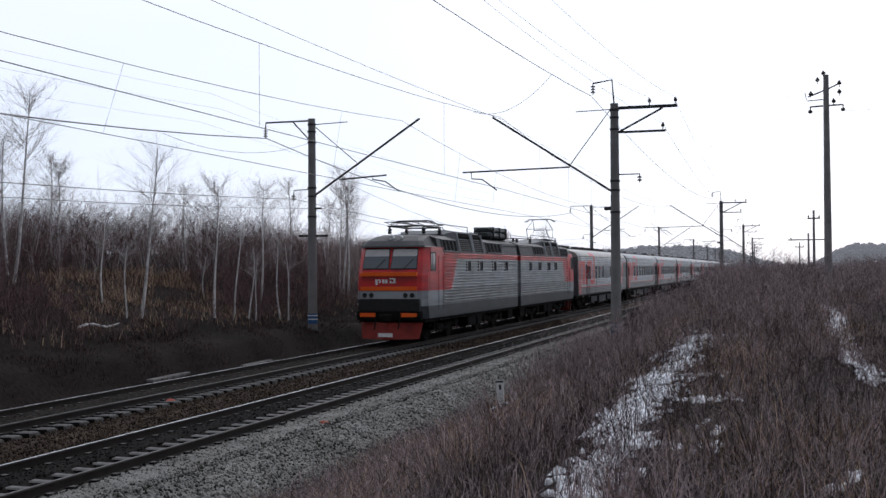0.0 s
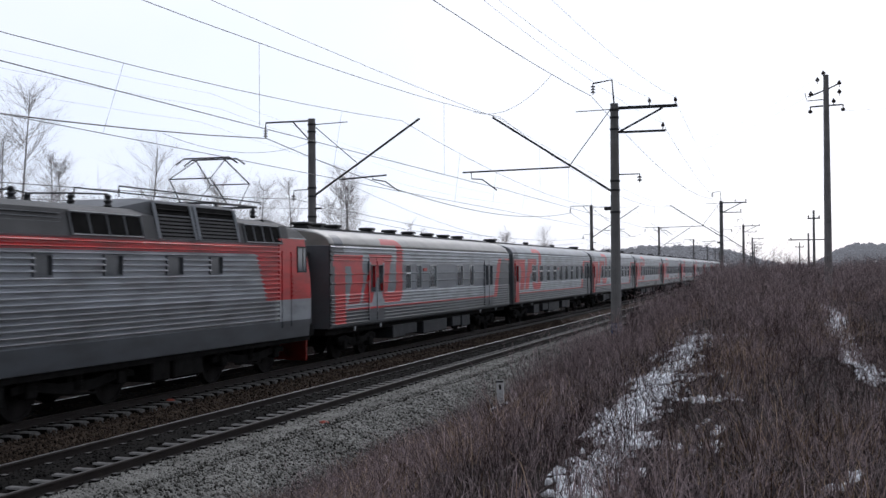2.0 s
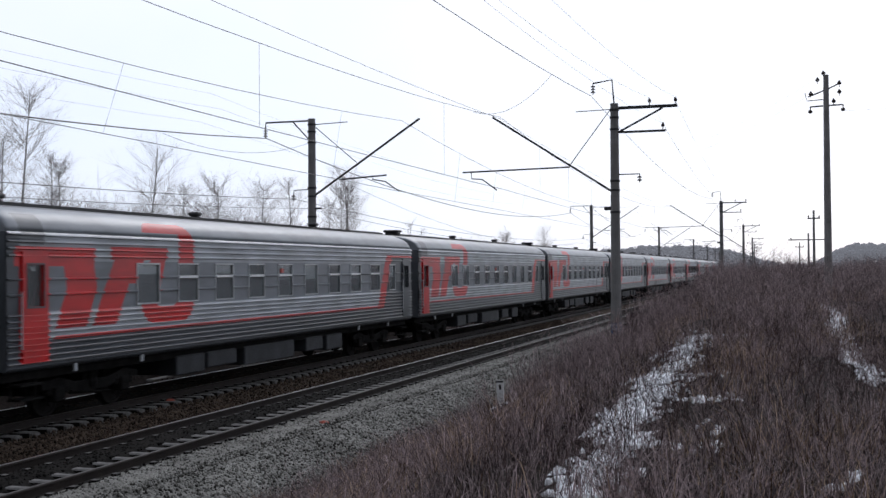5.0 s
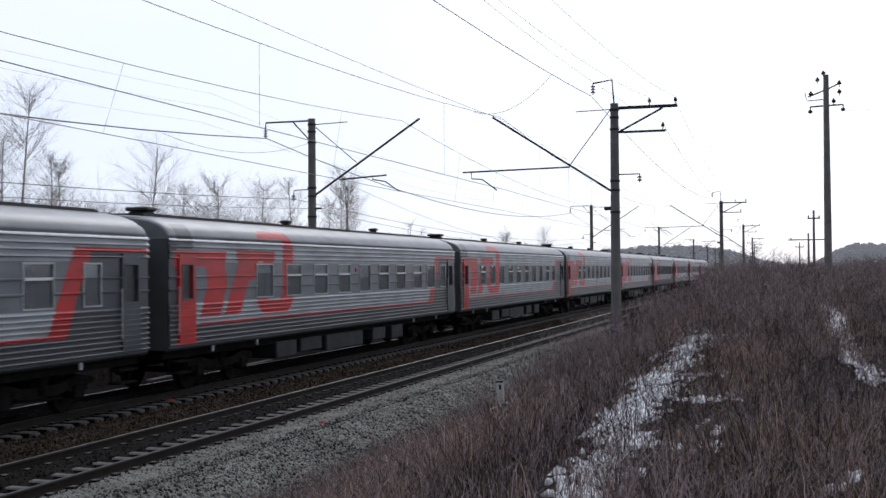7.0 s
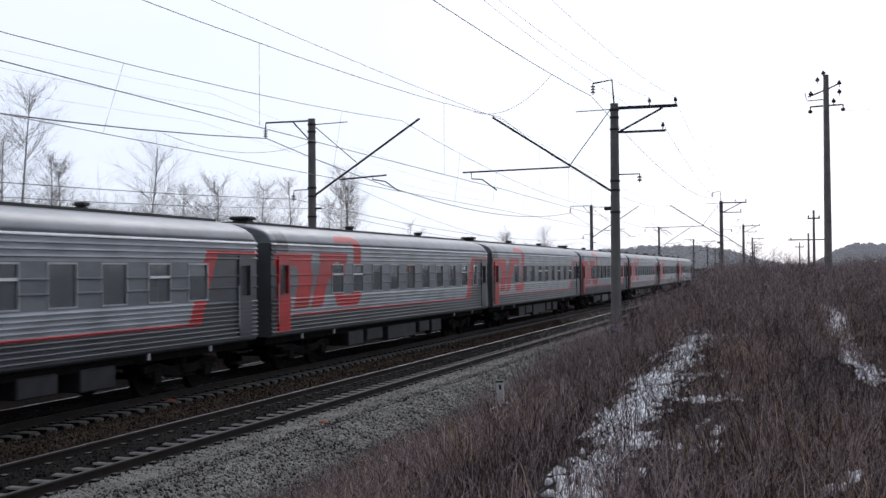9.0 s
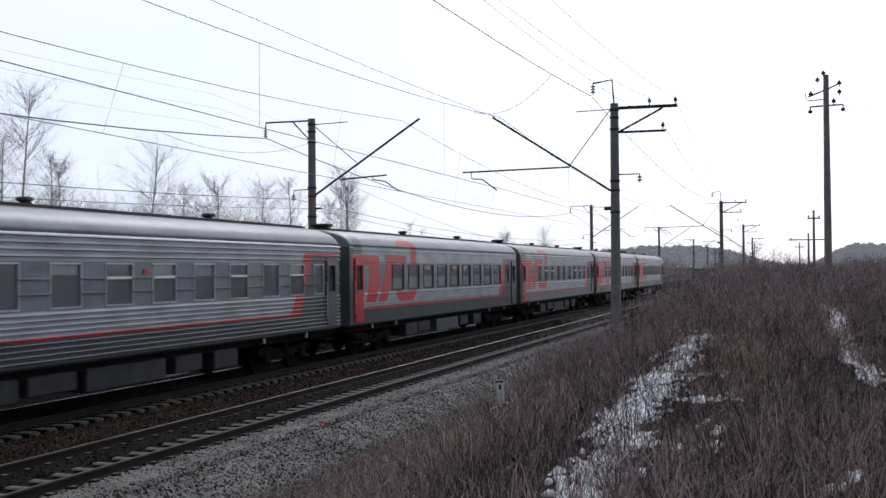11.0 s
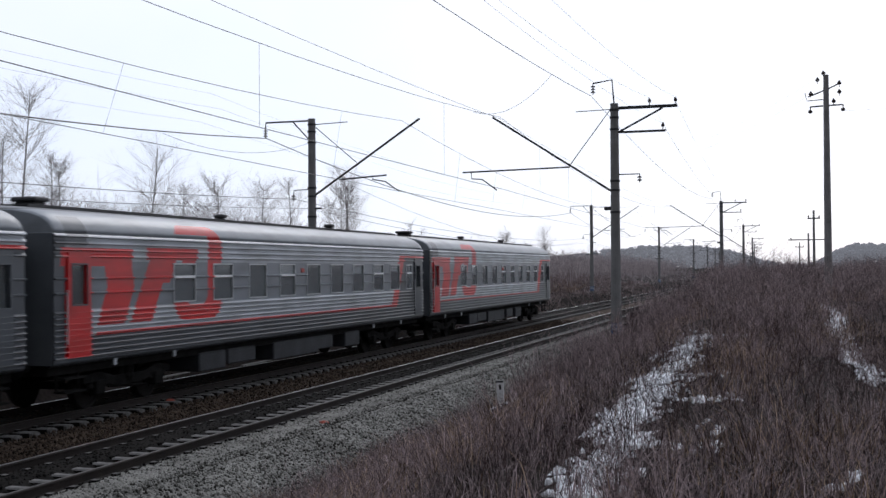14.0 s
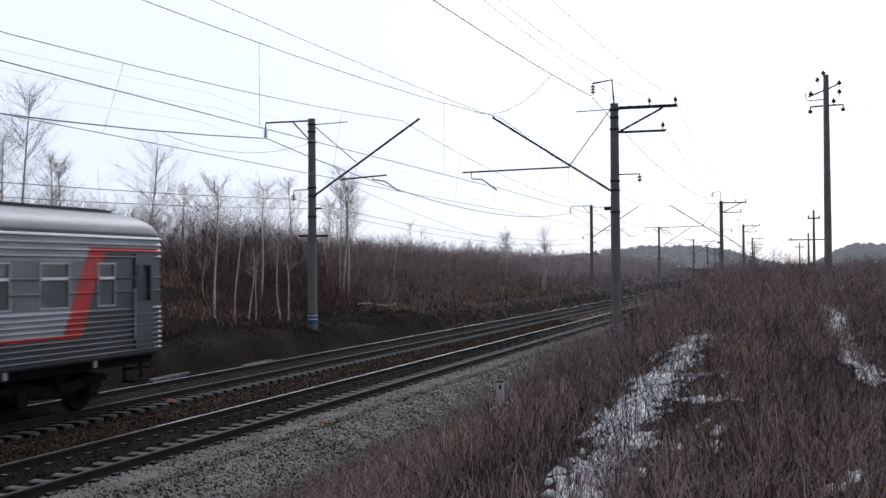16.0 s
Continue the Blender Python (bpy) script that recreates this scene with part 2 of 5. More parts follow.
        self.nt.links.new(self.col, mx.inputs[1])
        self.nt.links.new(r.outputs[0], mx.inputs[2])
        self.nt.links.new(mx.outputs[0], self.b.inputs["Base Color"])
        return self.m


RED, SILVER, SLATE, MIDGREY, CAP = (0.62, 0.009, 0.010), (0.42, 0.45, 0.485), (0.062, 0.072, 0.084), (0.19, 0.21, 0.235), (0.265, 0.287, 0.31)


def coach_livery(name, cap=CAP, end=10.0):
    p = Paint(name)
    p.base(SILVER)
    p.block(cap, z0=3.75)
    p.block((0.07, 0.07, 0.072), z0=4.24)
    p.block(MIDGREY, z0=2.2, z1=3.18)
    p.block(SLATE, z1=1.63)
    p.block(RED, -10.4, 8.75, 1.63, 1.70)
    # trailing end: slanted red band, slate beyond it
    e = end - 1.9
    p.block(SLATE, e, 99, 0, 3.45, 0.5, 1.63)
    p.block(RED, e, e + 0.62, 1.61, 3.47, 0.5, 1.63)
    p.block(RED, e + (0.9 if end < 10.5 else 2.2), 99, 3.40, 3.48)
    # leading end: large slanted red strokes
    p.block(SLATE, -99, -11.45, 0, 3.7)
    p.block(RED, -11.45, -10.55, 1.22, 3.46)
    p.block(RED, -11.6, -9.0, 3.08, 3.46)
    p.block(RED, -10.35, -9.3, 1.84, 2.65, 0.5, 1.84)
    p.block(RED, -9.95, -8.9, 2.65, 3.46, -0.25, 2.65)
    p.block(RED, -9.08, -8.2, 1.84, 3.5, 0.6, 1.84)
    p.block(RED, -8.7, -7.9, 2.7, 3.5, 0.6, 1.84)
    p.block(RED, -8.4, -6.1, 3.22, 3.5)
    p.block(RED, -7.3, -6.65, 2.1, 3.5, 0.36, 1.84)
    p.bowl(RED, (-7.2, -4.85, 1.80, 4.07, 0.5), (-6.65, -5.55, 2.16, 3.84, 0.28), (-5.55, 2.5, 3.84))
    p.block((0.13, 0.14, 0.15), -11.45, -10.7, 3.5, 4.1)
    return p.done()


M_COACH = coach_livery("coach_livery")
M_SMOOTH = coach_livery("smooth_coach_livery", (0.30, 0.322, 0.35))
M_MAIL = coach_livery("mail_van_livery", (0.33, 0.315, 0.285), 10.6)
loco_paint = Paint("locomotive_livery")
loco_paint.base((0.33, 0.355, 0.385))
loco_paint.block((0.20, 0.215, 0.235), z1=2.2)
loco_paint.block((0.055, 0.063, 0.072), z1=1.5)
loco_paint.block(RED, z0=3.42, z1=3.66)
loco_paint.block((0.10, 0.105, 0.11), z0=3.7)
loco_paint.block((0.32, 0.34, 0.36), -99, -4.9, 1.5, 2.12)
loco_paint.block(RED, -99, -4.1, 2.12, 3.66, 0.69, 2.12)
loco_paint.block((0.45, 0.46, 0.47), -4.1, -3.8, 2.12, 3.42, 0.69, 2.12)
loco_paint.block(RED, -99, -5.1, 3.6, 3.89)
M_LOCO = loco_paint.done(0.45)


# ---------------------------------------------------------------- mesh tools
class Build:
    def __init__(self):
        self.v, self.f, self.k = [], [], []

    def face(self, pts, k=0):
        n = len(self.v)
        self.v += [tuple(p) for p in pts]
        self.f.append(tuple(range(n, n + len(pts))))
        self.k.append(k)

    def box(self, x0, x1, y0, y1, z0, z1, k=0, bevel=0.0):
        n = len(self.v)
        if bevel:
            b = bevel
            rings = []
            for z, i in ((z0, b), (z0 + b, 0), (z1 - b, 0), (z1, b)):
                rings.append([(x0 + i + b, y0 + i, z), (x1 - i - b, y0 + i, z), (x1 - i, y0 + i + b, z), (x1 - i, y1 - i - b, z),
                              (x1 - i - b, y1 - i, z), (x0 + i + b, y1 - i, z), (x0 + i, y1 - i - b, z), (x0 + i, y0 + i + b, z)])
            self.loft(rings, k, True)
            return self
        self.v += [(x, y, z) for z in (z0, z1) for x, y in ((x0, y0), (x1, y0), (x1, y1), (x0, y1))]
        self.f += [tuple(n + i for i in q) for q in ((3, 2, 1, 0), (4, 5, 6, 7), (0, 1, 5, 4), (1, 2, 6, 5), (2, 3, 7, 6), (3, 0, 4, 7))]
        self.k += [k] * 6
        return self

    def loft(self, rings, k=0, caps=True):
        n, m = len(self.v), len(rings[0])
        for r in rings:
            self.v += [tuple(p) for p in r]
        for i in range(len(rings) - 1):
            for j in range(m):
                a, b = n + i * m + j, n + i * m + (j + 1) % m
                self.f.append((a, b, b + m, a + m))
                self.k.append(k)
        if caps:
            self.f += [tuple(n + j for j in reversed(range(m))), tuple(n + (len(rings) - 1) * m + j for j in range(m))]
            self.k += [k, k]
        return self

    def tube(self, pts, r, sides=6, k=0, r1=None):
        pts = [Vector(p) for p in pts]
        rings = []
        for i, p in enumerate(pts):
            d = (pts[min(i + 1, len(pts) - 1)] - pts[max(i - 1, 0)]).normalized()
            u = d.cross(Vector((0, 0, 1)) if abs(d.z) < 0.9 else Vector((0, 1, 0))).normalized()
            w = d.cross(u)
            rr = r if r1 is None else r + (r1 - r) * i / (len(pts) - 1)
            rings.append([p + rr * (math.cos(2 * math.pi * j / sides) * u + math.sin(2 * math.pi * j / sides) * w) for j in range(sides)])
        return self.loft(rings, k)

    def discs(self, centre, axis, profile, sides=12, k=0):
        """Turned shape: profile of (along axis, radius)."""
        c, d = Vector(centre), Vector(axis).normalized()
        u = d.cross(Vector((0, 0, 1)) if abs(d.z) < 0.9 else Vector((0, 1, 0))).normalized()
        w = d.cross(u)
        return self.loft([[c + d * s + r * (math.cos(2 * math.pi * j / sides) * u + math.sin(2 * math.pi * j / sides) * w) for j in range(sides)] for s, r in profile], k)

    def mesh(self, name, *materials):
        me = bpy.data.meshes.new(name)
        me.from_pydata(self.v, [], self.f)
        for m in materials:
            me.materials.append(m)
        if any(self.k):
            me.polygons.foreach_set("material_index", self.k)
        bm = bmesh.new()
        bm.from_mesh(me)
        bmesh.ops.recalc_face_normals(bm, faces=bm.faces)
        bm.to_mesh(me)
        bm.free()
        me.update()
        return me


def part(name, shape, material, parent, label="", at=None):
    me = shape if isinstance(shape, bpy.types.Mesh) else shape.mesh(name, material)
    ob = new(name, me)
    ob.parent = parent
    if at is not None:
        ob.matrix_basis = at
    if label:
        ob["label"] = label
    return ob


def thing(name, at, label, category, group="", kind="", data=None):
    ob = new(name, data)
    ob.matrix_basis = at
    return tagged(ob, label, category, group, kind)


def fast_mesh(name, v, f, material):
    """Mesh from numpy vertices and triangles."""
    me = bpy.data.meshes.new(name)
    v, f = np.asarray(v, np.float32), np.asarray(f, np.int32)
    me.vertices.add(len(v))
    me.vertices.foreach_set("co", v.ravel())
    me.loops.add(f.size)
    me.loops.foreach_set("vertex_index", f.ravel())
    me.polygons.add(len(f))
    me.polygons.foreach_set("loop_start", np.arange(0, f.size, f.shape[1], dtype=np.int32))
    me.update(calc_edges=True)
    me.materials.append(material)
    return me


def sticks_mesh(name, rows, material):
    """Tapered three-sided sticks from rows of x0 y0 z0 x1 y1 z1 r0 r1."""
    a = np.asarray(rows, np.float64)
    p, q = a[:, :3], a[:, 3:6]
    d = q - p
    d /= np.linalg.norm(d, axis=1, keepdims=True) + 1e-9
    up = np.where(np.abs(d[:, 2:3]) < 0.9, np.array([[0, 0, 1.0]]), np.array([[1.0, 0, 0]]))
    u = np.cross(d, up)
    u /= np.linalg.norm(u, axis=1, keepdims=True)
    w = np.cross(d, u)
    ring = [np.cos(t) * u + np.sin(t) * w for t in (0, 2.0944, 4.18879)]
    v = np.stack([p + a[:, 6:7] * r for r in ring] + [q + a[:, 7:8] * r for r in ring], 1).reshape(-1, 3)
    base = np.array([[0, 1, 4, 3], [1, 2, 5, 4], [2, 0, 3, 5]])
    f = (np.arange(len(a))[:, None, None] * 6 + base[None]).reshape(-1, 4)
    return fast_mesh(name, v, f, material)


# ---------------------------------------------------------------- ground
def stepped(stops):
    out = []
    for (a, b, s) in stops:
        out += list(np.arange(a, b, s))
    return out + [stops[-1][1]]


def make_ground():
    xs = stepped([(-3000, -400, 400), (-400, -130, 45), (-130, -50, 10), (-50, -30, 2), (-30, 8, 0.4), (8, 40, 4), (40, 400, 60), (400, 3000, 400)])
    ys = stepped([(-300, -20, 40), (-20, 4, 3), (4, 60, 0.6), (60, 140, 2), (140, 400, 8), (400, 1000, 50), (1000, 4800, 400)])
    v = [(x + (bend(y) if y < 950 else bend(950)), y, ground_z(x + bend(y), y)) for y in ys for x in xs]
    n = len(xs)
    f = [(j * n + i, j * n + i + 1, (j + 1) * n + i + 1, (j + 1) * n + i) for j in range(len(ys) - 1) for i in range(n - 1)]
    ob = new("ground", fast_mesh("ground", v, f, M_SOIL))
    tagged(ob, "dark brown soil of a shallow railway cutting with dry banks", "ground", kind="structure")


make_ground()


def make_bed(name, centre, material, label, right, left):
    """Ballast bed: flat crown and sloping shoulders along the bend."""
    if centre == NEAR_X:
        inner = [(-0.9, -0.17), (-0.72, -0.145), (-0.42, -0.15), (-0.2, -0.165), (-0.08, -0.25), (0.74, -0.26), (0.84, -0.16), (1.5, -0.15)]
    else:
        inner = [(-0.9, -0.17), (-0.72, -0.14), (0.72, -0.14), (0.8, -0.2), (0.95, -0.27), (1.45, -0.27)]
    prof = [(-left - 0.9, -0.62), (-left, -0.24)] + inner + [(right, -0.2), (right + 0.85, -0.56)]
    ys = stepped([(2, 90, 3), (90, 720, 15)])
    v = [(centre + dx + bend(y), y, z) for y in ys for dx, z in prof]
    n = len(prof)
    f = [(j * n + i, j * n + i + 1, (j + 1) * n + i + 1, (j + 1) * n + i) for j in range(len(ys) - 1) for i in range(n - 1)]
    me = fast_mesh(name, v, f, material)
    me.materials.append(M_BALLAST_DARK)
    for poly in me.polygons:
        if abs(poly.center.x - centre - bend(poly.center.y)) < 1.05:
            poly.material_index = 1
    return tagged(new(name, me), label, "ballast", kind="structure")


make_bed("ballast_bed", NEAR_X, M_BALLAST, "grey crushed stone ballast bed under the nearer track", 2.0, 1.75)
make_bed("ballast_bed", FAR_X, M_BALLAST_OLD, "brown weathered ballast bed under the farther track", 2.1, 1.7)


def make_stones(name, material, label, spans, count, seed, ymax):
    rng = np.random.RandomState(seed)
    lo, hi = spans
    n = count
    y = 11 + (ymax - 11) * rng.rand(n) ** 1.5
    x = lo + (hi - lo) * rng.rand(n)
    dx = x - NEAR_X
    z = np.where(dx > 2.0, -0.2 - (dx - 2.0) * 0.42, -0.2)
    z = np.where(dx > 2.86, -0.5, z)
    z = np.where((dx > -1.05) & (dx <= -0.35), -0.155, z)
    z = np.where((dx > -0.35) & (dx < -0.15), -0.17, z)
    z = np.where((dx >= -0.15) & (dx < 0.8), -0.265, z)
    z = np.where((dx >= 0.8) & (dx < 1.9), -0.165, z)
    z = np.where(np.abs(x - FAR_X) < 0.76, -0.15, z)
    z = np.where((x - FAR_X >= 0.76) & (x - FAR_X < 1.42), -0.28, z)
    s = 0.013 + 0.026 * rng.rand(n) ** 1.4
    octa = np.array([(1, 0, 0), (-1, 0, 0), (0, 1, 0), (0, -1, 0), (0, 0, 1), (0, 0, -1)], float)
    tri = np.array([(0, 2, 4), (2, 1, 4), (1, 3, 4), (3, 0, 4), (2, 0, 5), (1, 2, 5), (3, 1, 5), (0, 3, 5)])
    v = octa[None] * (0.6 + 0.7 * rng.rand(n, 6, 1)) + 0.35 * (rng.rand(n, 6, 3) - 0.5)
    v *= s[:, None, None]
    bx = np.array([bend(t) for t in y])
    v += np.stack([x + bx, y, z], 1)[:, None]
    f = (np.arange(n)[:, None, None] * 6 + tri[None]).reshape(-1, 3)
    ob = new(name, fast_mesh(name, v.reshape(-1, 3), f, material))
    tagged(ob, label, "stones", kind="stuff")


make_stones("ballast_stones", M_BALLAST, "loose grey crushed ballast stones on the shoulder", (-9.95, -7.55), 56000, 1, 75)
make_stones("ballast_stones", M_BALLAST_DARK, "oily dark ballast stones between the sleepers", (-12.0, -9.95), 14000, 2, 55)
make_stones("ballast_stones", M_BALLAST_OLD, "brown ballast stones between the two tracks", (-17.0, -12.4), 40000, 3, 70)


# ---------------------------------------------------------------- tracks
RAIL_PROFILE = [(-0.075, -0.18), (0.075, -0.18), (0.075, -0.165), (0.012, -0.14), (0.01, -0.05), (0.036, -0.038), (0.037, -0.028), (0.034, -0.010), (0.022, 0.0), (-0.022, 0.0), (-0.034, -0.010), (-0.037, -0.028), (-0.036, -0.038), (-0.01, -0.05), (-0.012, -0.14), (-0.075, -0.165)]


def sleeper_mesh():
    b = Build()
    rings = []
    for x, w, top in ((-1.35, 0.12, -0.17), (-1.28, 0.125, -0.155), (-0.5, 0.115, -0.175), (0, 0.10, -0.185), (0.5, 0.115, -0.175), (1.28, 0.125, -0.155), (1.35, 0.12, -0.17)):
        rings.append([(x, -w, -0.34), (x, -w, top - 0.02), (x, -w + 0.03, top), (x, w - 0.03, top), (x, w, top - 0.02), (x, w, -0.34)])
    b.loft(rings)
    for x in (-0.93, -0.67, 0.67, 0.93):
        b.box(x - 0.05, x + 0.05, -0.06, 0.06, -0.19, -0.125)
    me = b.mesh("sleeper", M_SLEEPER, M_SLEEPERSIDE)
    # upright faces take the darker material, except at the sleeper ends
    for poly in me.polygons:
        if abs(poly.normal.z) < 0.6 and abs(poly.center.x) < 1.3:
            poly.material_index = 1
    return me


def make_track(centre, label):
    tr = thing("railway_track", pose(centre, 0, 0), label, "railway track", kind="structure")
    ys = stepped([(2, 50, 8), (50, 720, 12)])
    for side in (-0.797, 0.797):
        b = Build()
        b.loft([[(side + bend(y) + dx, y, z) for dx, z in RAIL_PROFILE] for y in ys])
        me = b.mesh("rail", M_RAIL, M_RAILTOP if side < 0 else M_RAILDULL)
        for poly in me.polygons:
            if all(me.vertices[i].co.z > -0.004 for i in poly.vertices):
                poly.material_index = 1
        part("rail", me, None, tr, "rusty rail with a polished running surface")
    me = sleeper_mesh()
    y, n = 9.0, 0
    while n < 230:
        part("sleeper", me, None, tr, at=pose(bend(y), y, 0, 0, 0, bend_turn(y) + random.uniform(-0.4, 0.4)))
        y += 0.545
        n += 1
    b = Build()
    while y < 420:
        b.box(bend(y) - 1.35, bend(y) + 1.35, y - 0.13, y + 0.13, -0.34, -0.16)
        y += 0.545
    ob = part("distant_sleepers", b, M_SLEEPER, tr)
    ob["kind"] = "stuff"


make_track(NEAR_X, "nearer railway track with concrete sleepers on grey ballast")
make_track(FAR_X, "farther railway track with concrete sleepers on brown ballast")


# ---------------------------------------------------------------- masts and wires
def insulator(b, top, n=3, r=0.10, step=0.11):
    x, y, z = top
    b.tube([(x, y, z), (x, y, z - step * (n + 1))], 0.02, 5)
    for i in range(n):
        b.discs((x, y, z - step * (i + 1)), (0, 0, 1), [(-0.045, 0.04), (-0.03, r), (0.0, r * 0.8), (0.03, 0.03)], 8)
    return b


def mast_post(parent, base, top, r0, r1):
    b = Build()
    b.tube([(0, 0, base), (0, 0, base + (top - base) * 0.33), (0, 0, base + (top - base) * 0.66), (0, 0, top)], r0, 14, 0, r1)
    post = part("post", b, M_CONCRETE, parent)
    z = 0.74 if base > -0.3 else 0.52
    for z0, z1, m, o in ((z, z + 0.42, M_BLUE, 0.004), (z + 0.17, z + 0.21, M_WHITE, 0.008), (z + 0.32, z + 0.36, M_WHITE, 0.008)):
        part("paint_band", Build().discs((0, 0, 0), (0, 0, 1), [(z0, r0 - 0.03), (z0 + 0.001, r0 + o), (z1, r0 + o - 0.002), (z1 + 0.001, r0 - 0.03)], 14), m, post)
    for z in (top - 0.25, top - 0.55, top - 1.0, 6.05, 6.4, 5.2):
        r = r0 + (r1 - r0) * (z - base) / (top - base)
        part("clamp", Build().discs((0, 0, z), (0, 0, 1), [(-0.04, r), (-0.035, r + 0.025), (0.035, r + 0.025), (0.04, r)], 14), M_STEEL, parent)


def right_mast(at):
    m = thing("catenary_mast", at, "grey concrete catenary mast with steel cantilever and blue base band", "mast", "catenary masts")
    mast_post(m, -0.55, 9.4, 0.21, 0.155)
    part("cantilever", Build().tube([(-0.14, 0, 6.02), (-4.85, 0, 9.08)], 0.045, 6), M_STEEL, m)
    part("stay", Build().tube([(-0.1, 0, 9.25), (-1.75, 0, 7.08)], 0.018, 5), M_STEEL, m)
    part("stay", Build().tube([(-0.1, 0, 9.18), (-1.5, 0, 9.15)], 0.018, 5), M_STEEL, m)
    part("registration_tube", Build().tube([(-1.75, 0, 7.0), (-6.1, 0, 6.92)], 0.035, 6), M_STEEL, m)
    part("steady_arm", Build().tube([(-5.75, 0, 6.92), (-5.75, 0, 6.66), (-5.3, 0, 6.62), (-4.7, 0, 6.18)], 0.026, 5), M_STEEL, m)
    part("goose_neck", Build().tube([(0, 0, 9.3), (-0.08, 0, 10.32), (-0.82, 0, 10.22)], 0.032, 6), M_STEEL, m)
    part("insulator", insulator(Build(), (-0.82, 0, 10.22)), M_INSUL, m)
    part("cross_arm", Build().box(0.1, 2.4, -0.05, 0.05, 9.16, 9.27), M_STEEL, m)
    part("brace", Build().tube([(0.15, 0, 8.28), (1.85, 0, 9.15)], 0.04, 5), M_STEEL, m)
    part("cross_arm", Build().box(0.15, 1.95, -0.04, 0.04, 8.24, 8.32), M_STEEL, m)
    for x, z in ((1.35, 9.27), (2.33, 9.27), (1.85, 8.32)):
        b = Build().tube([(x, 0, z), (x, 0, z + 0.16)], 0.02, 5)
        b.discs((x, 0, z + 0.16), (0, 0, 1), [(-0.05, 0.05), (0.0, 0.07), (0.06, 0.05), (0.12, 0.02)], 8)
        part("insulator", b, M_INSUL, m)
    part("side_arm", Build().tube([(0.12, 0, 6.65), (0.95, 0, 6.65)], 0.022, 5), M_STEEL, m)
    part("insulator", insulator(Build(), (0.95, 0, 6.65), 2), M_INSUL, m)
    part("box", Build().box(-0.42, -0.14, -0.1, 0.1, 5.28, 5.42, bevel=0.02), M_STEEL, m)
    return m


def left_mast(at):
    m = thing("catenary_mast", at, "grey concrete catenary mast with feeder bracket and striped blue base", "mast", "catenary masts")
    mast_post(m, -0.1, 9.3, 0.2, 0.15)
    part("cantilever", Build().tube([(0.14, 0, 6.1), (4.75, 0, 9.1)], 0.045, 6), M_STEEL, m)
    part("stay", Build().tube([(0.1, 0, 9.0), (2.0, 0, 7.4)], 0.018, 5), M_STEEL, m)
    part("registration_tube", Build().tube([(1.25, 0, 6.72), (3.3, 0, 6.84)], 0.035, 6), M_STEEL, m)
    part("steady_arm", Build().tube([(2.7, 0, 6.84), (2.7, 0, 6.68), (3.25, 0, 6.58), (3.85, 0, 6.16)], 0.026, 5), M_STEEL, m)
    part("feeder_bracket", Build().tube([(0.0, 0, 9.22), (-2.1, 0, 9.22), (-2.12, 0, 8.95)], 0.038, 6), M_STEEL, m)
    part("brace", Build().tube([(-0.1, 0, 8.4), (-0.85, 0, 9.2)], 0.03, 5), M_STEEL, m)
    part("insulator", insulator(Build(), (-2.12, 0, 9.0)), M_INSUL, m)
    part("messenger_stay", Build().tube([(0.1, 0, 9.05), (1.6, 0, 9.1)], 0.02, 5), M_STEEL, m)
    part("side_arm", Build().tube([(-0.1, 0, 6.35), (-0.82, 0, 6.32), (-0.84, 0, 6.0)], 0.022, 5), M_STEEL, m)
    part("insulator", insulator(Build(), (-0.84, 0, 6.2), 2), M_INSUL, m)
    part("step_iron", Build().box(-0.6, 0.7, -0.04, 0.04, 4.36, 4.44), M_STEEL, m)
    part("switch_box", Build().box(0.14, 0.42, -0.06, 0.06, 5.5, 5.58, bevel=0.015), M_STEEL, m)
    return m


MAST_Y = [44.6, 115.0, 181.0, 262.5, 330.0, 398.0, 466.0, 534.0]
RIGHT_OFF, LEFT_OFF = 4.28, -3.73
proto_r = right_mast(pose(NEAR_X + RIGHT_OFF, MAST_Y[0], -0.08))
proto_l = left_mast(pose(FAR_X + LEFT_OFF, MAST_Y[0], 0))
for y in MAST_Y[1:]:
    copy_thing(proto_r, pose(NEAR_X + RIGHT_OFF + bend(y), y, 0, 0, 0, bend_turn(y)))
    copy_thing(proto_l, pose(FAR_X + LEFT_OFF + bend(y), y, 0, 0, 0, bend_turn(y)))


def wire(name, x, z, sag, label, r=0.011, first=-24.0, x_first=None, spans=5, steps=14):
    """One wire hung from mast to mast with a sag in each span."""
    ends = [first] + MAST_Y[:spans]
    pts = []
    for a, b in zip(ends, ends[1:]):
        for i in range(steps):
            t = i / steps
            y = a + (b - a) * t
            xx = x
            if x_first is not None and a == first:
                xx = x_first + (x - x_first) * t
            pts.append((xx + bend(y), y, z - 4 * sag * t * (1 - t)))
    pts.append((x + bend(ends[-1]), ends[-1], z))
    ob = new(name, Build().tube(pts, r, 4).mesh(name, M_WIRE))
    return tagged(ob, label, "wire", "overhead wires")


def dropper(x0, y, z0, x1, z1, dy=0.0):
    ob = new("dropper_wire", Build().tube([(x0 + bend(y), y, z0), (x1 + bend(y), y + dy, z1)], 0.0045, 4).mesh("dropper_wire", M_WIRE))
    tagged(ob, "thin dropper wire between messenger and contact wire", "wire", "droppers")


def sag_z(z, sag, y, first=-24.0):
    ends = [first] + MAST_Y
    for a, b in zip(ends, ends[1:]):
        if a <= y <= b:
            t = (y - a) / (b - a)
            return z - 4 * sag * t * (1 - t)
    return z


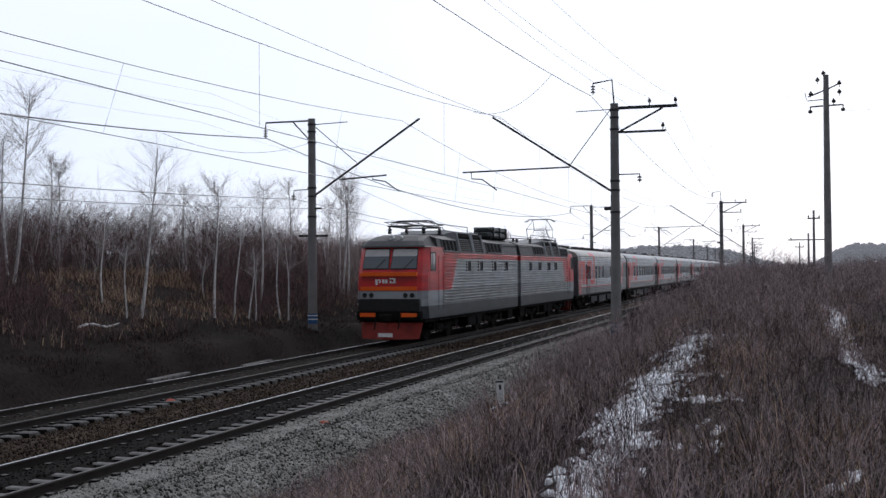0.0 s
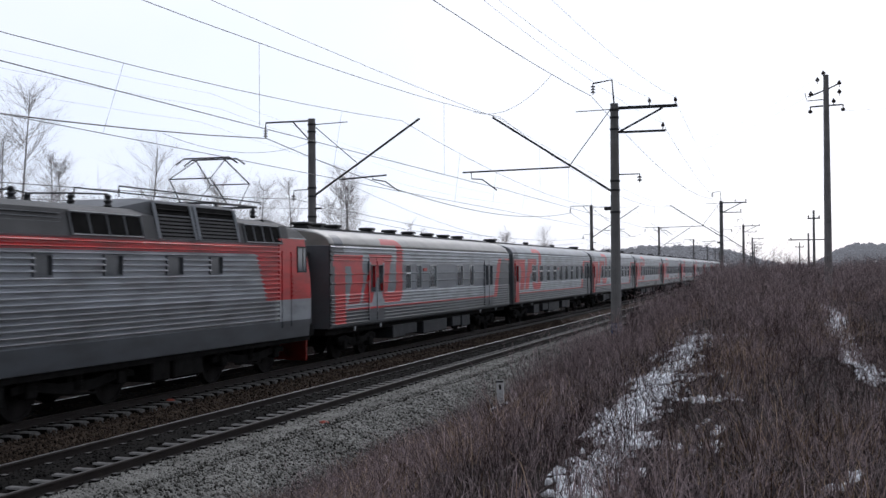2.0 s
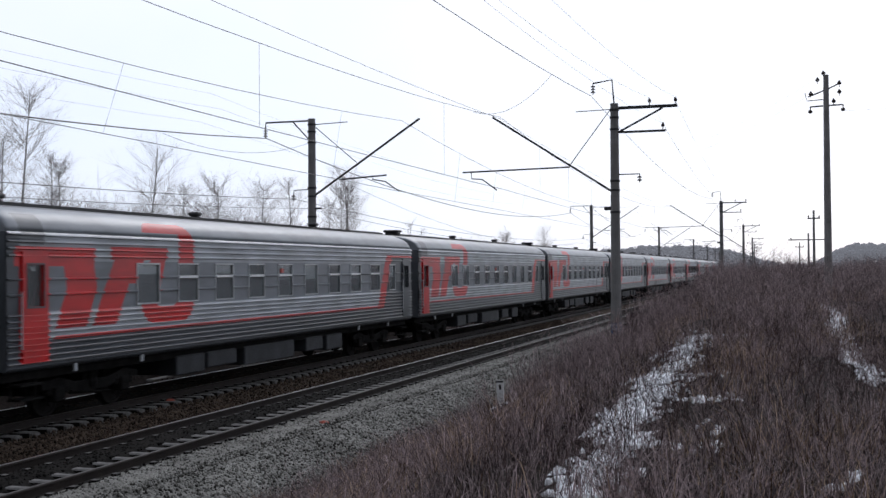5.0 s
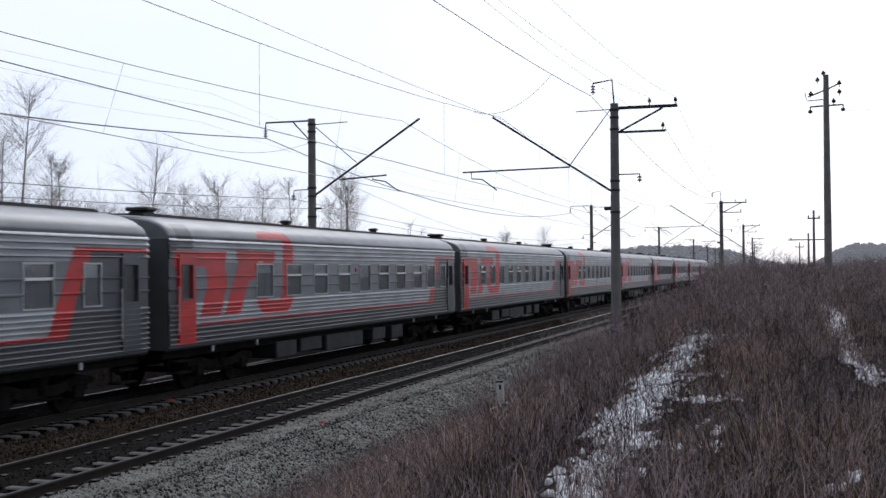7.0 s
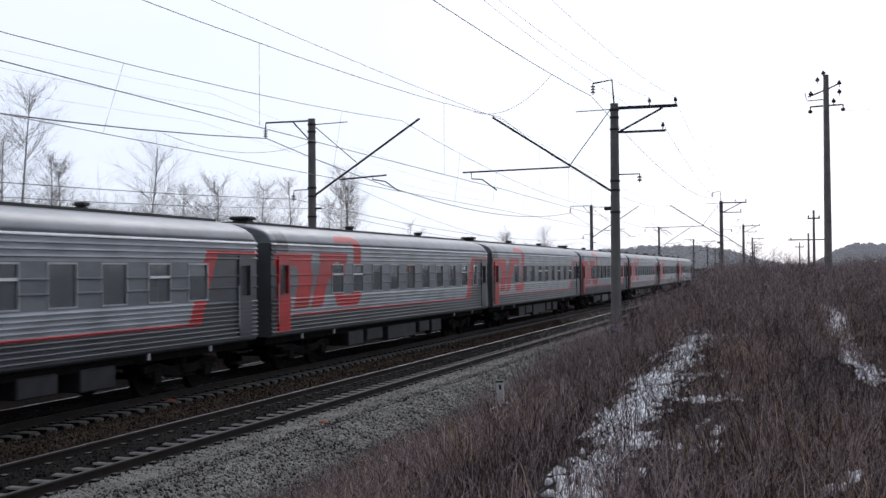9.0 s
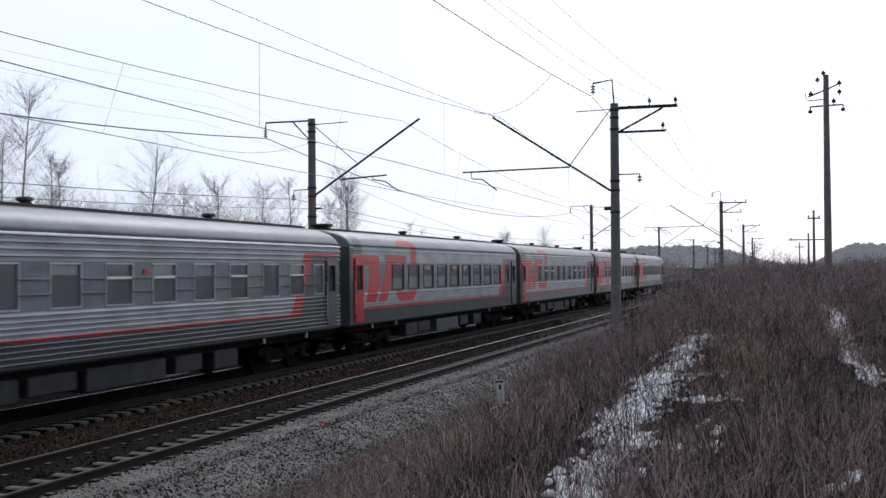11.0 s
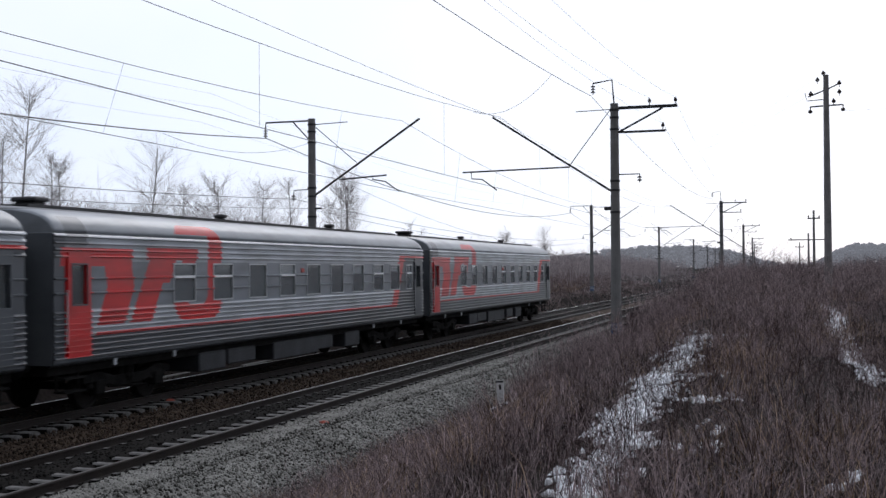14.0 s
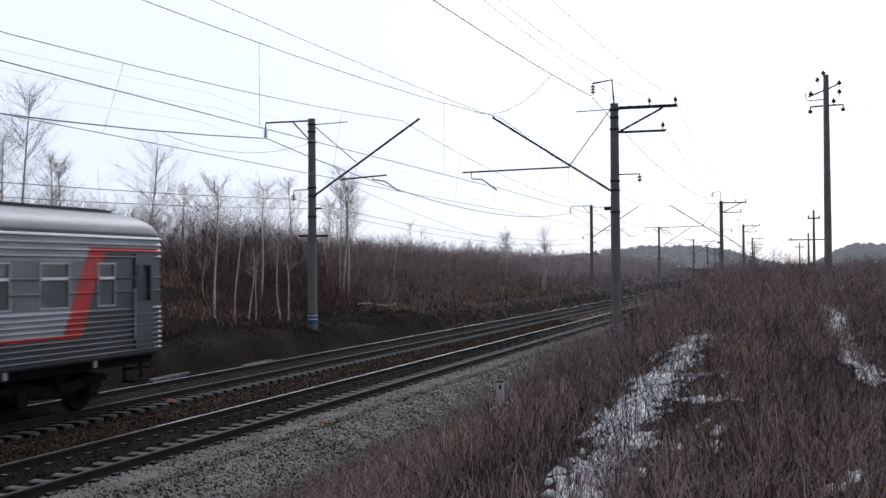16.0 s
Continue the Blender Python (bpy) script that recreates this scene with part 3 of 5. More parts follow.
wire("messenger_wire", -11.2, 9.0, 1.22, "messenger wire over the nearer track", 0.0085)
wire("messenger_wire", -11.2, 8.93, 0.57, "auxiliary feeder wire over the nearer track", 0.007)
wire("contact_wire", -11.2, 6.15, 0.06, "copper contact wire over the nearer track", 0.01)
wire("messenger_wire", -15.35, 9.05, 1.31, "messenger wire over the farther track", 0.0105)
wire("contact_wire", -15.4, 6.15, -0.04, "copper contact wire over the farther track", 0.0105)
wire("feeder_wire", -21.4, 8.56, 1.5, "thick feeder wire on the mast brackets", 0.022)
wire("feeder_wire", -7.55, 9.65, 0.93, "feeder wire on the goose-neck insulators", 0.012)
wire("line_wire", -5.35, 9.5, 1.6, "thin line wire on the cross-arms", 0.0035)
wire("line_wire", -4.4, 9.5, 1.6, "thin line wire on the cross-arm ends", 0.0035)
wire("line_wire", -4.85, 8.5, 1.2, "thin line wire on the lower cross-arms", 0.003)
wire("line_wire", -20.1, 5.95, 0.75, "thin line wire on the mast side arms", 0.012)
wire("line_wire", -19.5, 5.55, 0.8, "thin line wire along the masts", 0.01)
for x, z in ((-24.0, 10.6), (-23.5, 9.9), (-24.5, 9.4)):
    wire("line_wire", x, z, 0.9, "faint thin wire high beside the wood", 0.004, spans=2)
for y in (23.0, 36.9, 52.0, 59.0, 66.0, 74.0, 82.0, 90.0, 98.0, 106.0):
    dropper(-11.2, y, sag_z(9.0, 1.22, y), -11.2, sag_z(6.15, 0.06, y))
    dropper(-15.35, y + 1.2, sag_z(9.05, 1.31, y + 1.2), -15.4, sag_z(6.15, -0.04, y + 1.2), -0.8)


def hanging_jumper(p, q, sag, label):
    pts = [tuple(a + (b - a) * i / 14 - (4 * sag * (i / 14) * (1 - i / 14) if k == 2 else 0) for k, (a, b) in enumerate(zip(p, q))) for i in range(15)]
    ob = new("jumper_cable", Build().tube(pts, 0.008, 4).mesh("jumper_cable", M_WIRE))
    tagged(ob, label, "wire", "overhead wires")


hanging_jumper((-21.4, 36.2, 7.85), (-19.4, 44.6, 8.3), 0.55, "slack jumper cable looped to the mast")
hanging_jumper((-11.3, 41.0, 8.75), (-7.55, 37.0, 9.28), 0.5, "slack jumper cable between two feeders")
hanging_jumper((-18.1, 44.6, 6.7), (-19.6, 114.5, 5.9), 1.5, "long sagging cable below the cantilever")


# ---------------------------------------------------------------- utility poles
def utility_pole(at, h, label):
    p = thing("utility_pole", at, label, "utility pole", "utility poles")
    part("pole", Build().tube([(0, 0, -0.6), (0, 0, h * 0.5), (0, 0, h)], 0.20, 12, 0, 0.125), M_WOODPOLE, p)
    part("cross_arm", Build().tube([(-0.75, 0, h - 1.55), (0.78, 0, h - 1.5)], 0.04, 5), M_STEEL, p)
    part("cross_arm", Build().tube([(-0.85, 0, h - 1.05), (0.1, 0, h - 0.7), (0.62, 0, h - 0.45)], 0.035, 5), M_STEEL, p)
    part("cross_arm", Build().tube([(-1.0, 0, h - 0.85), (-0.9, 0, h - 1.25), (0, 0, h - 1.2)], 0.025, 5), M_STEEL, p)
    for x, z in ((-0.75, h - 1.55), (0.78, h - 1.5)):
        b = Build().tube([(x, 0, z), (x, 0, z - 0.2)], 0.03, 5)
        b.discs((x, 0, z - 0.24), (0, 0, 1), [(-0.08, 0.05), (-0.03, 0.11), (0.05, 0.1), (0.09, 0.03)], 8)
        part("insulator", b, M_INSUL, p)
    for x, z in ((-0.72, h - 0.9), (0.62, h - 0.42), (0.62, h - 0.85), (0.35, h - 1.3), (-0.4, h - 0.22), (-0.12, h + 0.1)):
        b = Build().discs((x, 0, z), (0, 0, 1), [(-0.1, 0.03), (-0.07, 0.09), (0.0, 0.11), (0.05, 0.07), (0.12, 0.03)], 8)
        b.tube([(x, 0, z - 0.2), (x, 0, z)], 0.018, 5)
        part("insulator", b, M_INSUL, p)
    return p


def far_pole(at, h, wide, label):
    p = thing("utility_pole", at, label, "utility pole", "utility poles")
    part("pole", Build().tube([(0, 0, -0.5), (0, 0, h)], 0.16, 8, 0, 0.11), M_WOODPOLE, p)
    part("cross_arm", Build().box(-wide, wide, -0.06, 0.06, h - 0.95, h - 0.8), M_WOODPOLE, p)
    for x in (-wide * 0.85, wide * 0.85):
        part("insulator", Build().discs((x, 0, h - 0.8), (0, 0, 1), [(0, 0.03), (0.05, 0.08), (0.2, 0.06), (0.25, 0.02)], 6), M_INSUL, p)
    return p


utility_pole(pose(1.5, 60, ground_z(1.5, 60)), 12.42 - ground_z(1.5, 60), "tall weathered utility pole with several insulators on a bank")
far_pole(pose(1.85, 132, 2.6), 6.5, 0.65, "slim distant utility pole with a short cross-arm")
far_pole(pose(1.55, 160, 2.6), 4.8, 2.6, "distant utility pole with a wide cross-arm")
far_pole(pose(0.6, 230, 2.6), 5.0, 0.8, "distant small utility pole above the bank")
ob = new("line_wire", Build().tube([(2.2 + 30 * t, 60 - 32 * t, 10.6 - 2.6 * t - 1.2 * t * (1 - t)) for t in [i / 12 for i in range(13)]], 0.004, 4).mesh("line_wire", M_WIRE))
tagged(ob, "thin wire leaving the utility pole", "wire", "overhead wires")
for dz in (-0.9, -0.3):
    ob = new("line_wire", Build().tube([(0.8 - 7 * t, 60 + 25 * t, 12.4 + dz - 0.3 * 4 * t * (1 - t) * 0.5) for t in [i / 12 for i in range(13)]], 0.0035, 4).mesh("line_wire", M_WIRE))
    tagged(ob, "faint thin wire at the utility pole", "wire", "overhead wires")


# ---------------------------------------------------------------- marker post, litter
def marker_post(at):
    p = thing("marker_post", at, "small white concrete marker post with black top band", "marker post")
    part("post", Build().box(-0.085, 0.085, -0.06, 0.06, -0.3, 0.42, bevel=0.015), M_WHITE, p)
    part("cap_band", Build().box(-0.089, 0.089, -0.064, 0.064, 0.385, 0.43, bevel=0.01), M_BLACK, p)
    part("number_bar", Build().box(-0.02, 0.03, -0.066, -0.061, 0.22, 0.34), M_BLACK, p)


marker_post(pose(-6.9, 27.3, ground_z(-6.9, 27.3) + 0.14, 2, -3, 10))
for x, y, s in ((-14.5, 24.85, 0.1), (-9.3, 22.0, 0.08)):
    b = Build()
    b.loft([[(s * 1.4 * r * math.cos(a) * (1 + 0.3 * math.sin(3 * a)), s * r * math.sin(a), h) for a in [i * math.pi / 4 for i in range(8)]] for r, h in ((1, -0.02), (0.9, 0.03), (0.4, 0.06))])
    ob = thing("litter", pose(x, y, -0.18), "crumpled orange-red scrap on the ballast", "litter", data=b.mesh("litter", M_ORANGE))


for p, q, r in (((-22.0, 56.6, 1.36), (-21.6, 61.6, 1.1), 0.045), ((-22.0, 32.0, 1.5), (-22.0, 34.4, 1.3), 0.05)):
    pts = []
    for i in range(7):
        t = i / 6
        x, y = p[0] + (q[0] - p[0]) * t, p[1] + (q[1] - p[1]) * t
        pts.append((x, y + 0.06 * math.sin(4 * t), ground_z(x, y) + 0.12 + 0.05 * math.sin(7 * t)))
    ob = new("fallen_trunk", Build().tube(pts, r, 7, 0, 0.02).mesh("fallen_trunk", M_BIRCH))
    tagged(ob, "thin pale fallen birch trunk on the slope", "fallen trunk", "fallen trunks")


def old_sleeper(at, length, label):
    b = Build()
    b.box(-0.12, 0.12, -length / 2, length / 2, 0, 0.16, bevel=0.02)
    thing("discarded_sleeper", at, label, "sleeper", "discarded sleepers", data=b.mesh("discarded_sleeper", M_SLEEPER))


old_sleeper(pose(-18.25, 31.2, ground_z(-18.25, 31.2) - 0.04, 0, 0, 5), 2.6, "broken concrete sleeper lying beside the track")
old_sleeper(pose(-18.1, 36.9, ground_z(-18.1, 36.9) - 0.04, 0, 0, 4), 2.4, "pale concrete sleeper lying beside the track")


# ---------------------------------------------------------------- vehicles
def rib_profile(z0, z1, x, n, depth):
    pts = []
    h = (z1 - z0) / n
    for i in range(n):
        a = z0 + i * h
        pts += [(x, a), (x, a + 0.42 * h), (x + depth * 0.85, a + 0.50 * h), (x + depth, a + 0.58 * h), (x + depth * 0.7, a + 0.76 * h)]
    return pts + [(x, z1)]


def side_strip(b, prof, y0, y1, holes, sx, k=0):
    """Side wall sheet along the car with true openings; holes are (ya, yb, za, zb)."""
    ys = sorted({y0, y1, *[h[0] for h in holes], *[h[1] for h in holes]})
    for ya, yb in zip(ys, ys[1:]):
        for (xa, za), (xb, zb) in zip(prof, prof[1:]):
            my, mz = (ya + yb) / 2, (za + zb) / 2
            if any(h[0] < my < h[1] and h[2] < mz < h[3] for h in holes):
                continue
            b.face([(sx * xa, ya, za), (sx * xa, yb, za), (sx * xb, yb, zb), (sx * xb, ya, zb)], k)


def side_with_cuts(prof, holes):
    """Adds profile points at the hole edges."""
    cuts = sorted({h[2] for h in holes} | {h[3] for h in holes})
    out = []
    for (xa, za), (xb, zb) in zip(prof, prof[1:]):
        out.append((xa, za))
        for c in cuts:
            if za + 1e-4 < c < zb - 1e-4:
                out.append((xa + (xb - xa) * (c - za) / (zb - za), c))
    return out + [prof[-1]]


def wheel_mesh(r):
    b = Build()
    for s in (-1, 1):
        b.discs((s * 0.79, 0, 0), (s, 0, 0), [(-0.09, r + 0.028), (-0.06, r + 0.028), (-0.055, r), (0.06, r - 0.005), (0.062, r - 0.07), (0.03, r - 0.08), (0.03, 0.16), (0.07, 0.15), (0.07, 0.04)], 20)
    b.tube([(-0.86, 0, 0), (0.86, 0, 0)], 0.08, 8)
    for s in (-1, 1):
        for a in (0, 2.1, 4.2):
            c, d = math.cos(a) * r * 0.55, math.sin(a) * r * 0.55
            b.box(s * 0.825 - 0.012, s * 0.825 + 0.012, c - 0.05, c + 0.05, d - 0.05, d + 0.05)
    return b.mesh("wheelset", M_WHEEL)


WHEEL_CAR, WHEEL_LOCO = wheel_mesh(0.475), wheel_mesh(0.625)
SPINNING = []


def bogie(parent, y, wheelbase, r, me):
    b = Build()
    for s in (-1, 1):
        x = s * 1.08
        b.loft([[(x + dx, y + yy, z) for dx, z in ((-0.07, zz - h), (0.07, zz - h), (0.07, zz + h), (-0.07, zz + h))] for yy, zz, h in
                ((-wheelbase / 2 - 0.55, 0.66, 0.07), (-wheelbase / 2, 0.72, 0.1), (-0.55, 0.56, 0.11), (0.55, 0.56, 0.11), (wheelbase / 2, 0.72, 0.1), (wheelbase / 2 + 0.55, 0.66, 0.07))])
        for w in (-1, 1):
            yy = y + w * wheelbase / 2
            b.box(x - 0.13, x + 0.13, yy - 0.17, yy + 0.17, r - 0.16, r + 0.16, bevel=0.03)
            for o in (-0.27, 0.27):
                b.discs((x, yy + o, r), (0, 0, 1), [(0.0, 0.09), (0.04, 0.1), (0.08, 0.08), (0.12, 0.1), (0.16, 0.08), (0.22, 0.09)], 8)
        b.discs((x, y, 0.62), (0, 0, 1), [(-0.1, 0.14), (0.0, 0.17), (0.08, 0.14), (0.16, 0.17), (0.3, 0.13)], 8)
        b.tube([(x, y - 0.75, 0.45), (x, y + 0.75, 0.36)], 0.03, 5)
    b.box(-1.1, 1.1, y - 0.25, y + 0.25, 0.55, 0.85, bevel=0.04)
    bg = part("bogie", b, M_UNDER, parent)
    for w in (-1, 1):
        ws = part("wheelset", me, None, bg, at=pose(0, y + w * wheelbase / 2, r))
        SPINNING.append((ws, y + w * wheelbase / 2, r))
    return bg


def ring_frame(b, x, ya, yb, za, zb, w, d, k=0):
    """Rectangular frame round an opening on the +x or -x side."""
    s = 1 if x > 0 else -1
    for a0, a1, c0, c1 in ((ya - w, yb + w, za - w, za), (ya - w, yb + w, zb, zb + w), (ya - w, ya, za, zb), (yb, yb + w, za, zb)):
        b.box(min(x, x + s * d), max(x, x + s * d), a0, a1, c0, c1, k)


def coach(index, ribbed, kind):
    """Passenger coach or mail van; origin on the track centre at rail height, leading end at -y."""
    mail = kind == "mail"
    label = "silver-grey ribbed mail van with red slanted strokes and double doors" if mail else (
        "silver-grey ribbed passenger coach with red slanted strokes and dark windows" if ribbed else
        "smooth silver-grey passenger coach with large windows and red stripe")
    car = thing("mail_van" if mail else "passenger_coach", pose(FAR_X, 0, 0), label, "railway carriage", "train")
    livery = M_MAIL if mail else M_COACH if ribbed else M_SMOOTH
    half = 11.82
    dep = 0.052 if ribbed else 0.012
    if mail:
        wins = [(-4.5, -3.9), (-3.2, -2.6), (-1.5, -0.6), (2.4, 3.3), (4.4, 5.1)]
    elif ribbed:
        wins = [(c - 0.46, c + 0.46) for c in (-6.9, -5.1, -3.25, -1.4, 0.45, 2.3, 4.15, 6.0, 7.85)] + [(9.35, 9.95)]
        if index % 3 == 1:
            wins = [(c - 0.5, c + 0.5) for c in (-6.7, -4.75, -2.75, -0.82, 1.05, 2.94, 4.8, 6.76, 8.5)] + [(9.8, 10.45)]
        if index == 5:
            wins = [(c - 0.46, c + 0.46) for c in (-7.95, -6.1, -4.3, -2.45, -0.6, 1.25, 3.1, 4.95, 6.8, 8.6)]
    else:
        wins = [(c - 0.62, c + 0.62) for c in (-7.0, -5.15, -3.3, -1.45, 0.4, 2.25, 4.1, 5.95, 7.8)] + [(9.4, 10.1)]
    holes = [(a, b, 2.26, 3.12) for a, b in wins]
    doors = []
    if mail:
        doors = [(-8.45, -7.72), (-7.66, -6.93), (6.95, 7.68), (7.74, 8.47)]
        holes += [((a + b) / 2 - 0.2, (a + b) / 2 + 0.2, 2.22, 3.12) for a, b in doors]
    else:
        doors = [(-11.4, -10.62), (10.72, 11.45)]
        holes += [(-11.27, -10.77, 2.3, 3.1), (10.85, 11.3, 2.3, 3.1)]
    prof = [(1.40, 1.06), (1.50, 1.10), (1.53, 1.14)] + rib_profile(1.16, 2.18, 1.53, 9, dep) + [(1.53, 2.22), (1.53, 2.50), (1.53 + dep, 2.515), (1.53 + dep, 2.54), (1.53, 2.555), (1.53, 2.80), (1.53 + dep, 2.815), (1.53 + dep, 2.84), (1.53, 2.855), (1.53, 3.16)] + rib_profile(3.2, 3.74, 1.53, 4, dep)
    if not ribbed:
        prof = [(1.40, 1.06), (1.50, 1.10), (1.53, 1.14)]
        for z in (1.60, 1.80, 2.12, 3.24, 3.62):
            w = 0.035 if z == 2.12 else 0.018
            prof += [(1.53, z - w), (1.555, z - w * 0.4), (1.555, z + w * 0.4), (1.53, z + w)]
        prof += [(1.53, 3.74)]
    prof = side_with_cuts(prof, holes)
    b = Build()
    side_strip(b, prof, -half, half, holes, -1)
    part("side_wall", b, livery, car)
    b = Build()
    side_strip(b, prof, -half, half, holes, 1)
    body = part("side_wall", b, livery, car)
    # roof with rounded ends
    arc = [(1.53, 3.74), (1.50, 3.86), (1.42, 3.99), (1.27, 4.11), (1.0, 4.22), (0.6, 4.30), (0.0, 4.34)]
    arc = arc + [(-x, z) for x, z in reversed(arc[:-1])]
    rings = []
    for y, drop in ((-half, 0.16), (-half + 0.12, 0.06), (-half + 0.4, 0.0), (half - 0.4, 0.0), (half - 0.12, 0.06), (half, 0.16)):
        rings.append([(x * (1 - drop * 0.12), y, 3.74 + (z - 3.74) * (1 - drop)) for x, z in arc])
    b = Build().loft(rings, 0, True)
    roof = part("roof", b, livery, car)
    for poly in roof.data.polygons:
        poly.use_smooth = abs(poly.normal.y) < 0.5
    b = Build()
    for x in (-0.55, 0.55):
        b.box(x - 0.02, x + 0.02, -half + 0.5, half - 0.5, 4.30, 4.36)
    b.box(-0.5, 0.5, -half + 0.6, half - 0.6, 4.34, 4.38)
    part("roof_walk", b, M_DARKROOF, roof)
    vents = [(-10.5, 0.2)] + ([(y, 0.17) for y in (-9.3, -7.9, -4.5, -2.0, 0.4, 3.0, 5.4, 7.7)] if mail else [(y, 0.1) for y in (-2, 6)])
    for y, s in vents:
        b = Build()
        b.box(-s * 1.3, s * 1.3, y - s, y + s, 4.34, 4.46, bevel=0.03)
        b.box(-s * 1.6, s * 1.6, y - s * 1.3, y + s * 1.3, 4.46, 4.56, bevel=0.03)
        part("roof_vent", b, M_DARKROOF, roof)
    # end walls, bellows
    for s in (-1, 1):
        b = Build()
        y = s * half
        b.box(-1.5, -0.5, min(y, y - s * 0.06), max(y, y - s * 0.06), 1.1, 3.74)
        b.box(0.5, 1.5, min(y, y - s * 0.06), max(y, y - s * 0.06), 1.1, 3.74)
        b.box(-0.5, 0.5, min(y, y - s * 0.06), max(y, y - s * 0.06), 3.2, 3.74)
        part("end_wall", b, M_GREY, car)
        b = Build()
        for i in range(3):
            y0 = y + s * (0.02 + 0.14 * i)
            w, h = (0.86, 3.55) if i % 2 == 0 else (0.78, 3.46)
            b.box(-w, w, min(y0, y0 + s * 0.13), max(y0, y0 + s * 0.13), 1.15, h, bevel=0.05)
        part("gangway_bellows", b, M_RUBBER, car)
        b = Build()
        b.box(-0.2, 0.2, min(y, y + s * 0.44), max(y, y + s * 0.44), 0.92, 1.16, bevel=0.05)
        for x in (-0.9, 0.9):
            b.tube([(x, y, 1.05), (x, y + s * 0.35, 1.05)], 0.09, 8)
            b.discs((x, y + s * 0.35, 1.05), (0, s, 0), [(0, 0.08), (0.02, 0.21), (0.05, 0.2)], 10)
        part("coupler", b, M_UNDER, car)
    part("floor", Build().box(-1.48, 1.48, -half + 0.07, half - 0.07, 1.08, 1.3), M_UNDER, car)
    b = Build().box(-0.45, -0.41, -9.0 if not mail else -6.5, 9.2 if not mail else 6.5, 1.3, 3.5)
    for y in [-8.9 + 1.85 * i for i in range(10)]:
        b.box(-1.46, -0.45, y - 0.02, y + 0.02, 1.3, 3.5)
    b.box(-1.5, 1.5, -half + 0.1, half - 0.1, 3.5, 3.56)
    part("cabin_lining", b, M_LINER, car)
    # windows
    rng = random.Random(index * 7 + 1)
    for s in (1, -1):
        for n, (a, c) in enumerate(wins):
            fr = Build()
            ring_frame(fr, s * 1.515, a, c, 2.26, 3.12, 0.035, 0.034)
            win = part("window", fr, M_SILVERTRIM if ribbed else M_BLACK, body)
            pane = part("pane", Build().box(min(s * 1.49, s * 1.505), max(s * 1.49, s * 1.505), a, c, 2.26, 3.12), M_GLASS, win)
            pane.visible_shadow = False
            if s > 0 and ribbed and rng.random() < 0.45:
                part("vent_bar", Build().box(1.50, 1.545, a, c, 2.80, 2.86), M_WHITE, win)
            if s > 0 and (rng.random() < 0.5 or not ribbed):
                low, top = (rng.choice((2.84, 2.7, 2.9)), 3.12) if ribbed else (2.26, rng.choice((2.66, 2.7)))
                part("blind", Build().box(1.44, 1.46, a, c, low, top), M_CURTAIN, win)
    for (a, c) in doors:
        m = (a + c) / 2
        b = Build()
        hw = 0.2 if mail else 0.25
        hb = 2.22 if mail else 2.3
        for y0, y1, z0, z1 in ((a, c, 1.22, hb), (a, c, 3.11, 3.36), (a, m - hw, hb, 3.11), (m + hw, c, hb, 3.11)):
            b.box(1.50, 1.578, y0, y1, z0, z1)
        door = part("door", b, livery, car)
        fr = Build()
        ring_frame(fr, 1.58, m - hw, m + hw, hb, 3.11, 0.03, 0.012)
        part("door_window_frame", fr, M_GREY, door)
        w = 0.2 if mail else 0.25
        part("pane", Build().box(1.49, 1.505, m - w, m + w, 2.2, 3.12), M_GLASS, body)
        part("handrail", Build().tube([(1.60, a - 0.06, 1.5), (1.60, a - 0.06, 2.6)], 0.016, 5), M_SILVERTRIM, body)
    for (a, c) in (() if mail else doors):
        b = Build()
        for z in (0.5, 0.78):
            b.box(1.2, 1.5, a + 0.02, c - 0.02, z, z + 0.04)
        b.box(1.25, 1.29, a, a + 0.04, 0.5, 1.1)
        b.box(1.25, 1.29, c - 0.04, c, 0.5, 1.1)
        part("step", b, M_UNDER, car)
    if not ribbed:
        for (a, c), (a2, c2) in zip(wins, wins[1:]):
            for z in (2.55, 2.86):
                part("moulding", Build().box(1.528, 1.552, c + 0.14, a2 - 0.14, z, z + 0.03), M_LIGHTGREY, body)
    # emblem bars near the middle
    b = Build()
    b.box(1.53, 1.558, -0.02 + 0.15, 0.3, 2.9, 3.02) if not mail else b.box(1.53, 1.558, -2.3, -1.9, 2.9, 3.02)
    part("emblem_bar", b, M_REDPAINT, body)
    # running gear and boxes
    part("sill_beam", Build().box(-1.3, 1.3, -half + 0.1, half - 0.1, 0.88, 1.08), M_UNDER, car)
    for i, (y0, y1, d) in enumerate(((-5.6, -4.2, 0.45), (-3.8, -2.2, 0.38), (-1.7, 1.5, 0.48), (2.1, 3.4, 0.4), (4.0, 5.3, 0.46))):
        o = 0.4 * rng.uniform(-1, 1)
        bx = part("battery_box" if i == 2 else "equipment_box", Build().box(-1.35, 1.35, y0 + o, y1 + o, 0.9 - d, 0.92, bevel=0.03), M_GREY if i == 2 and not ribbed else M_BOX, car)
    b = Build()
    for y in (-9.6, -7.1, 6.4, 9.3):
        b.box(1.46, 1.5, y - 0.05, y + 0.05, 0.95, 1.1)
    part("sill_bracket", b, M_LIGHTGREY, car)
    for y in (-8.5, 8.5):
        bogie(car, y, 2.4, 0.475, WHEEL_CAR)
    return car


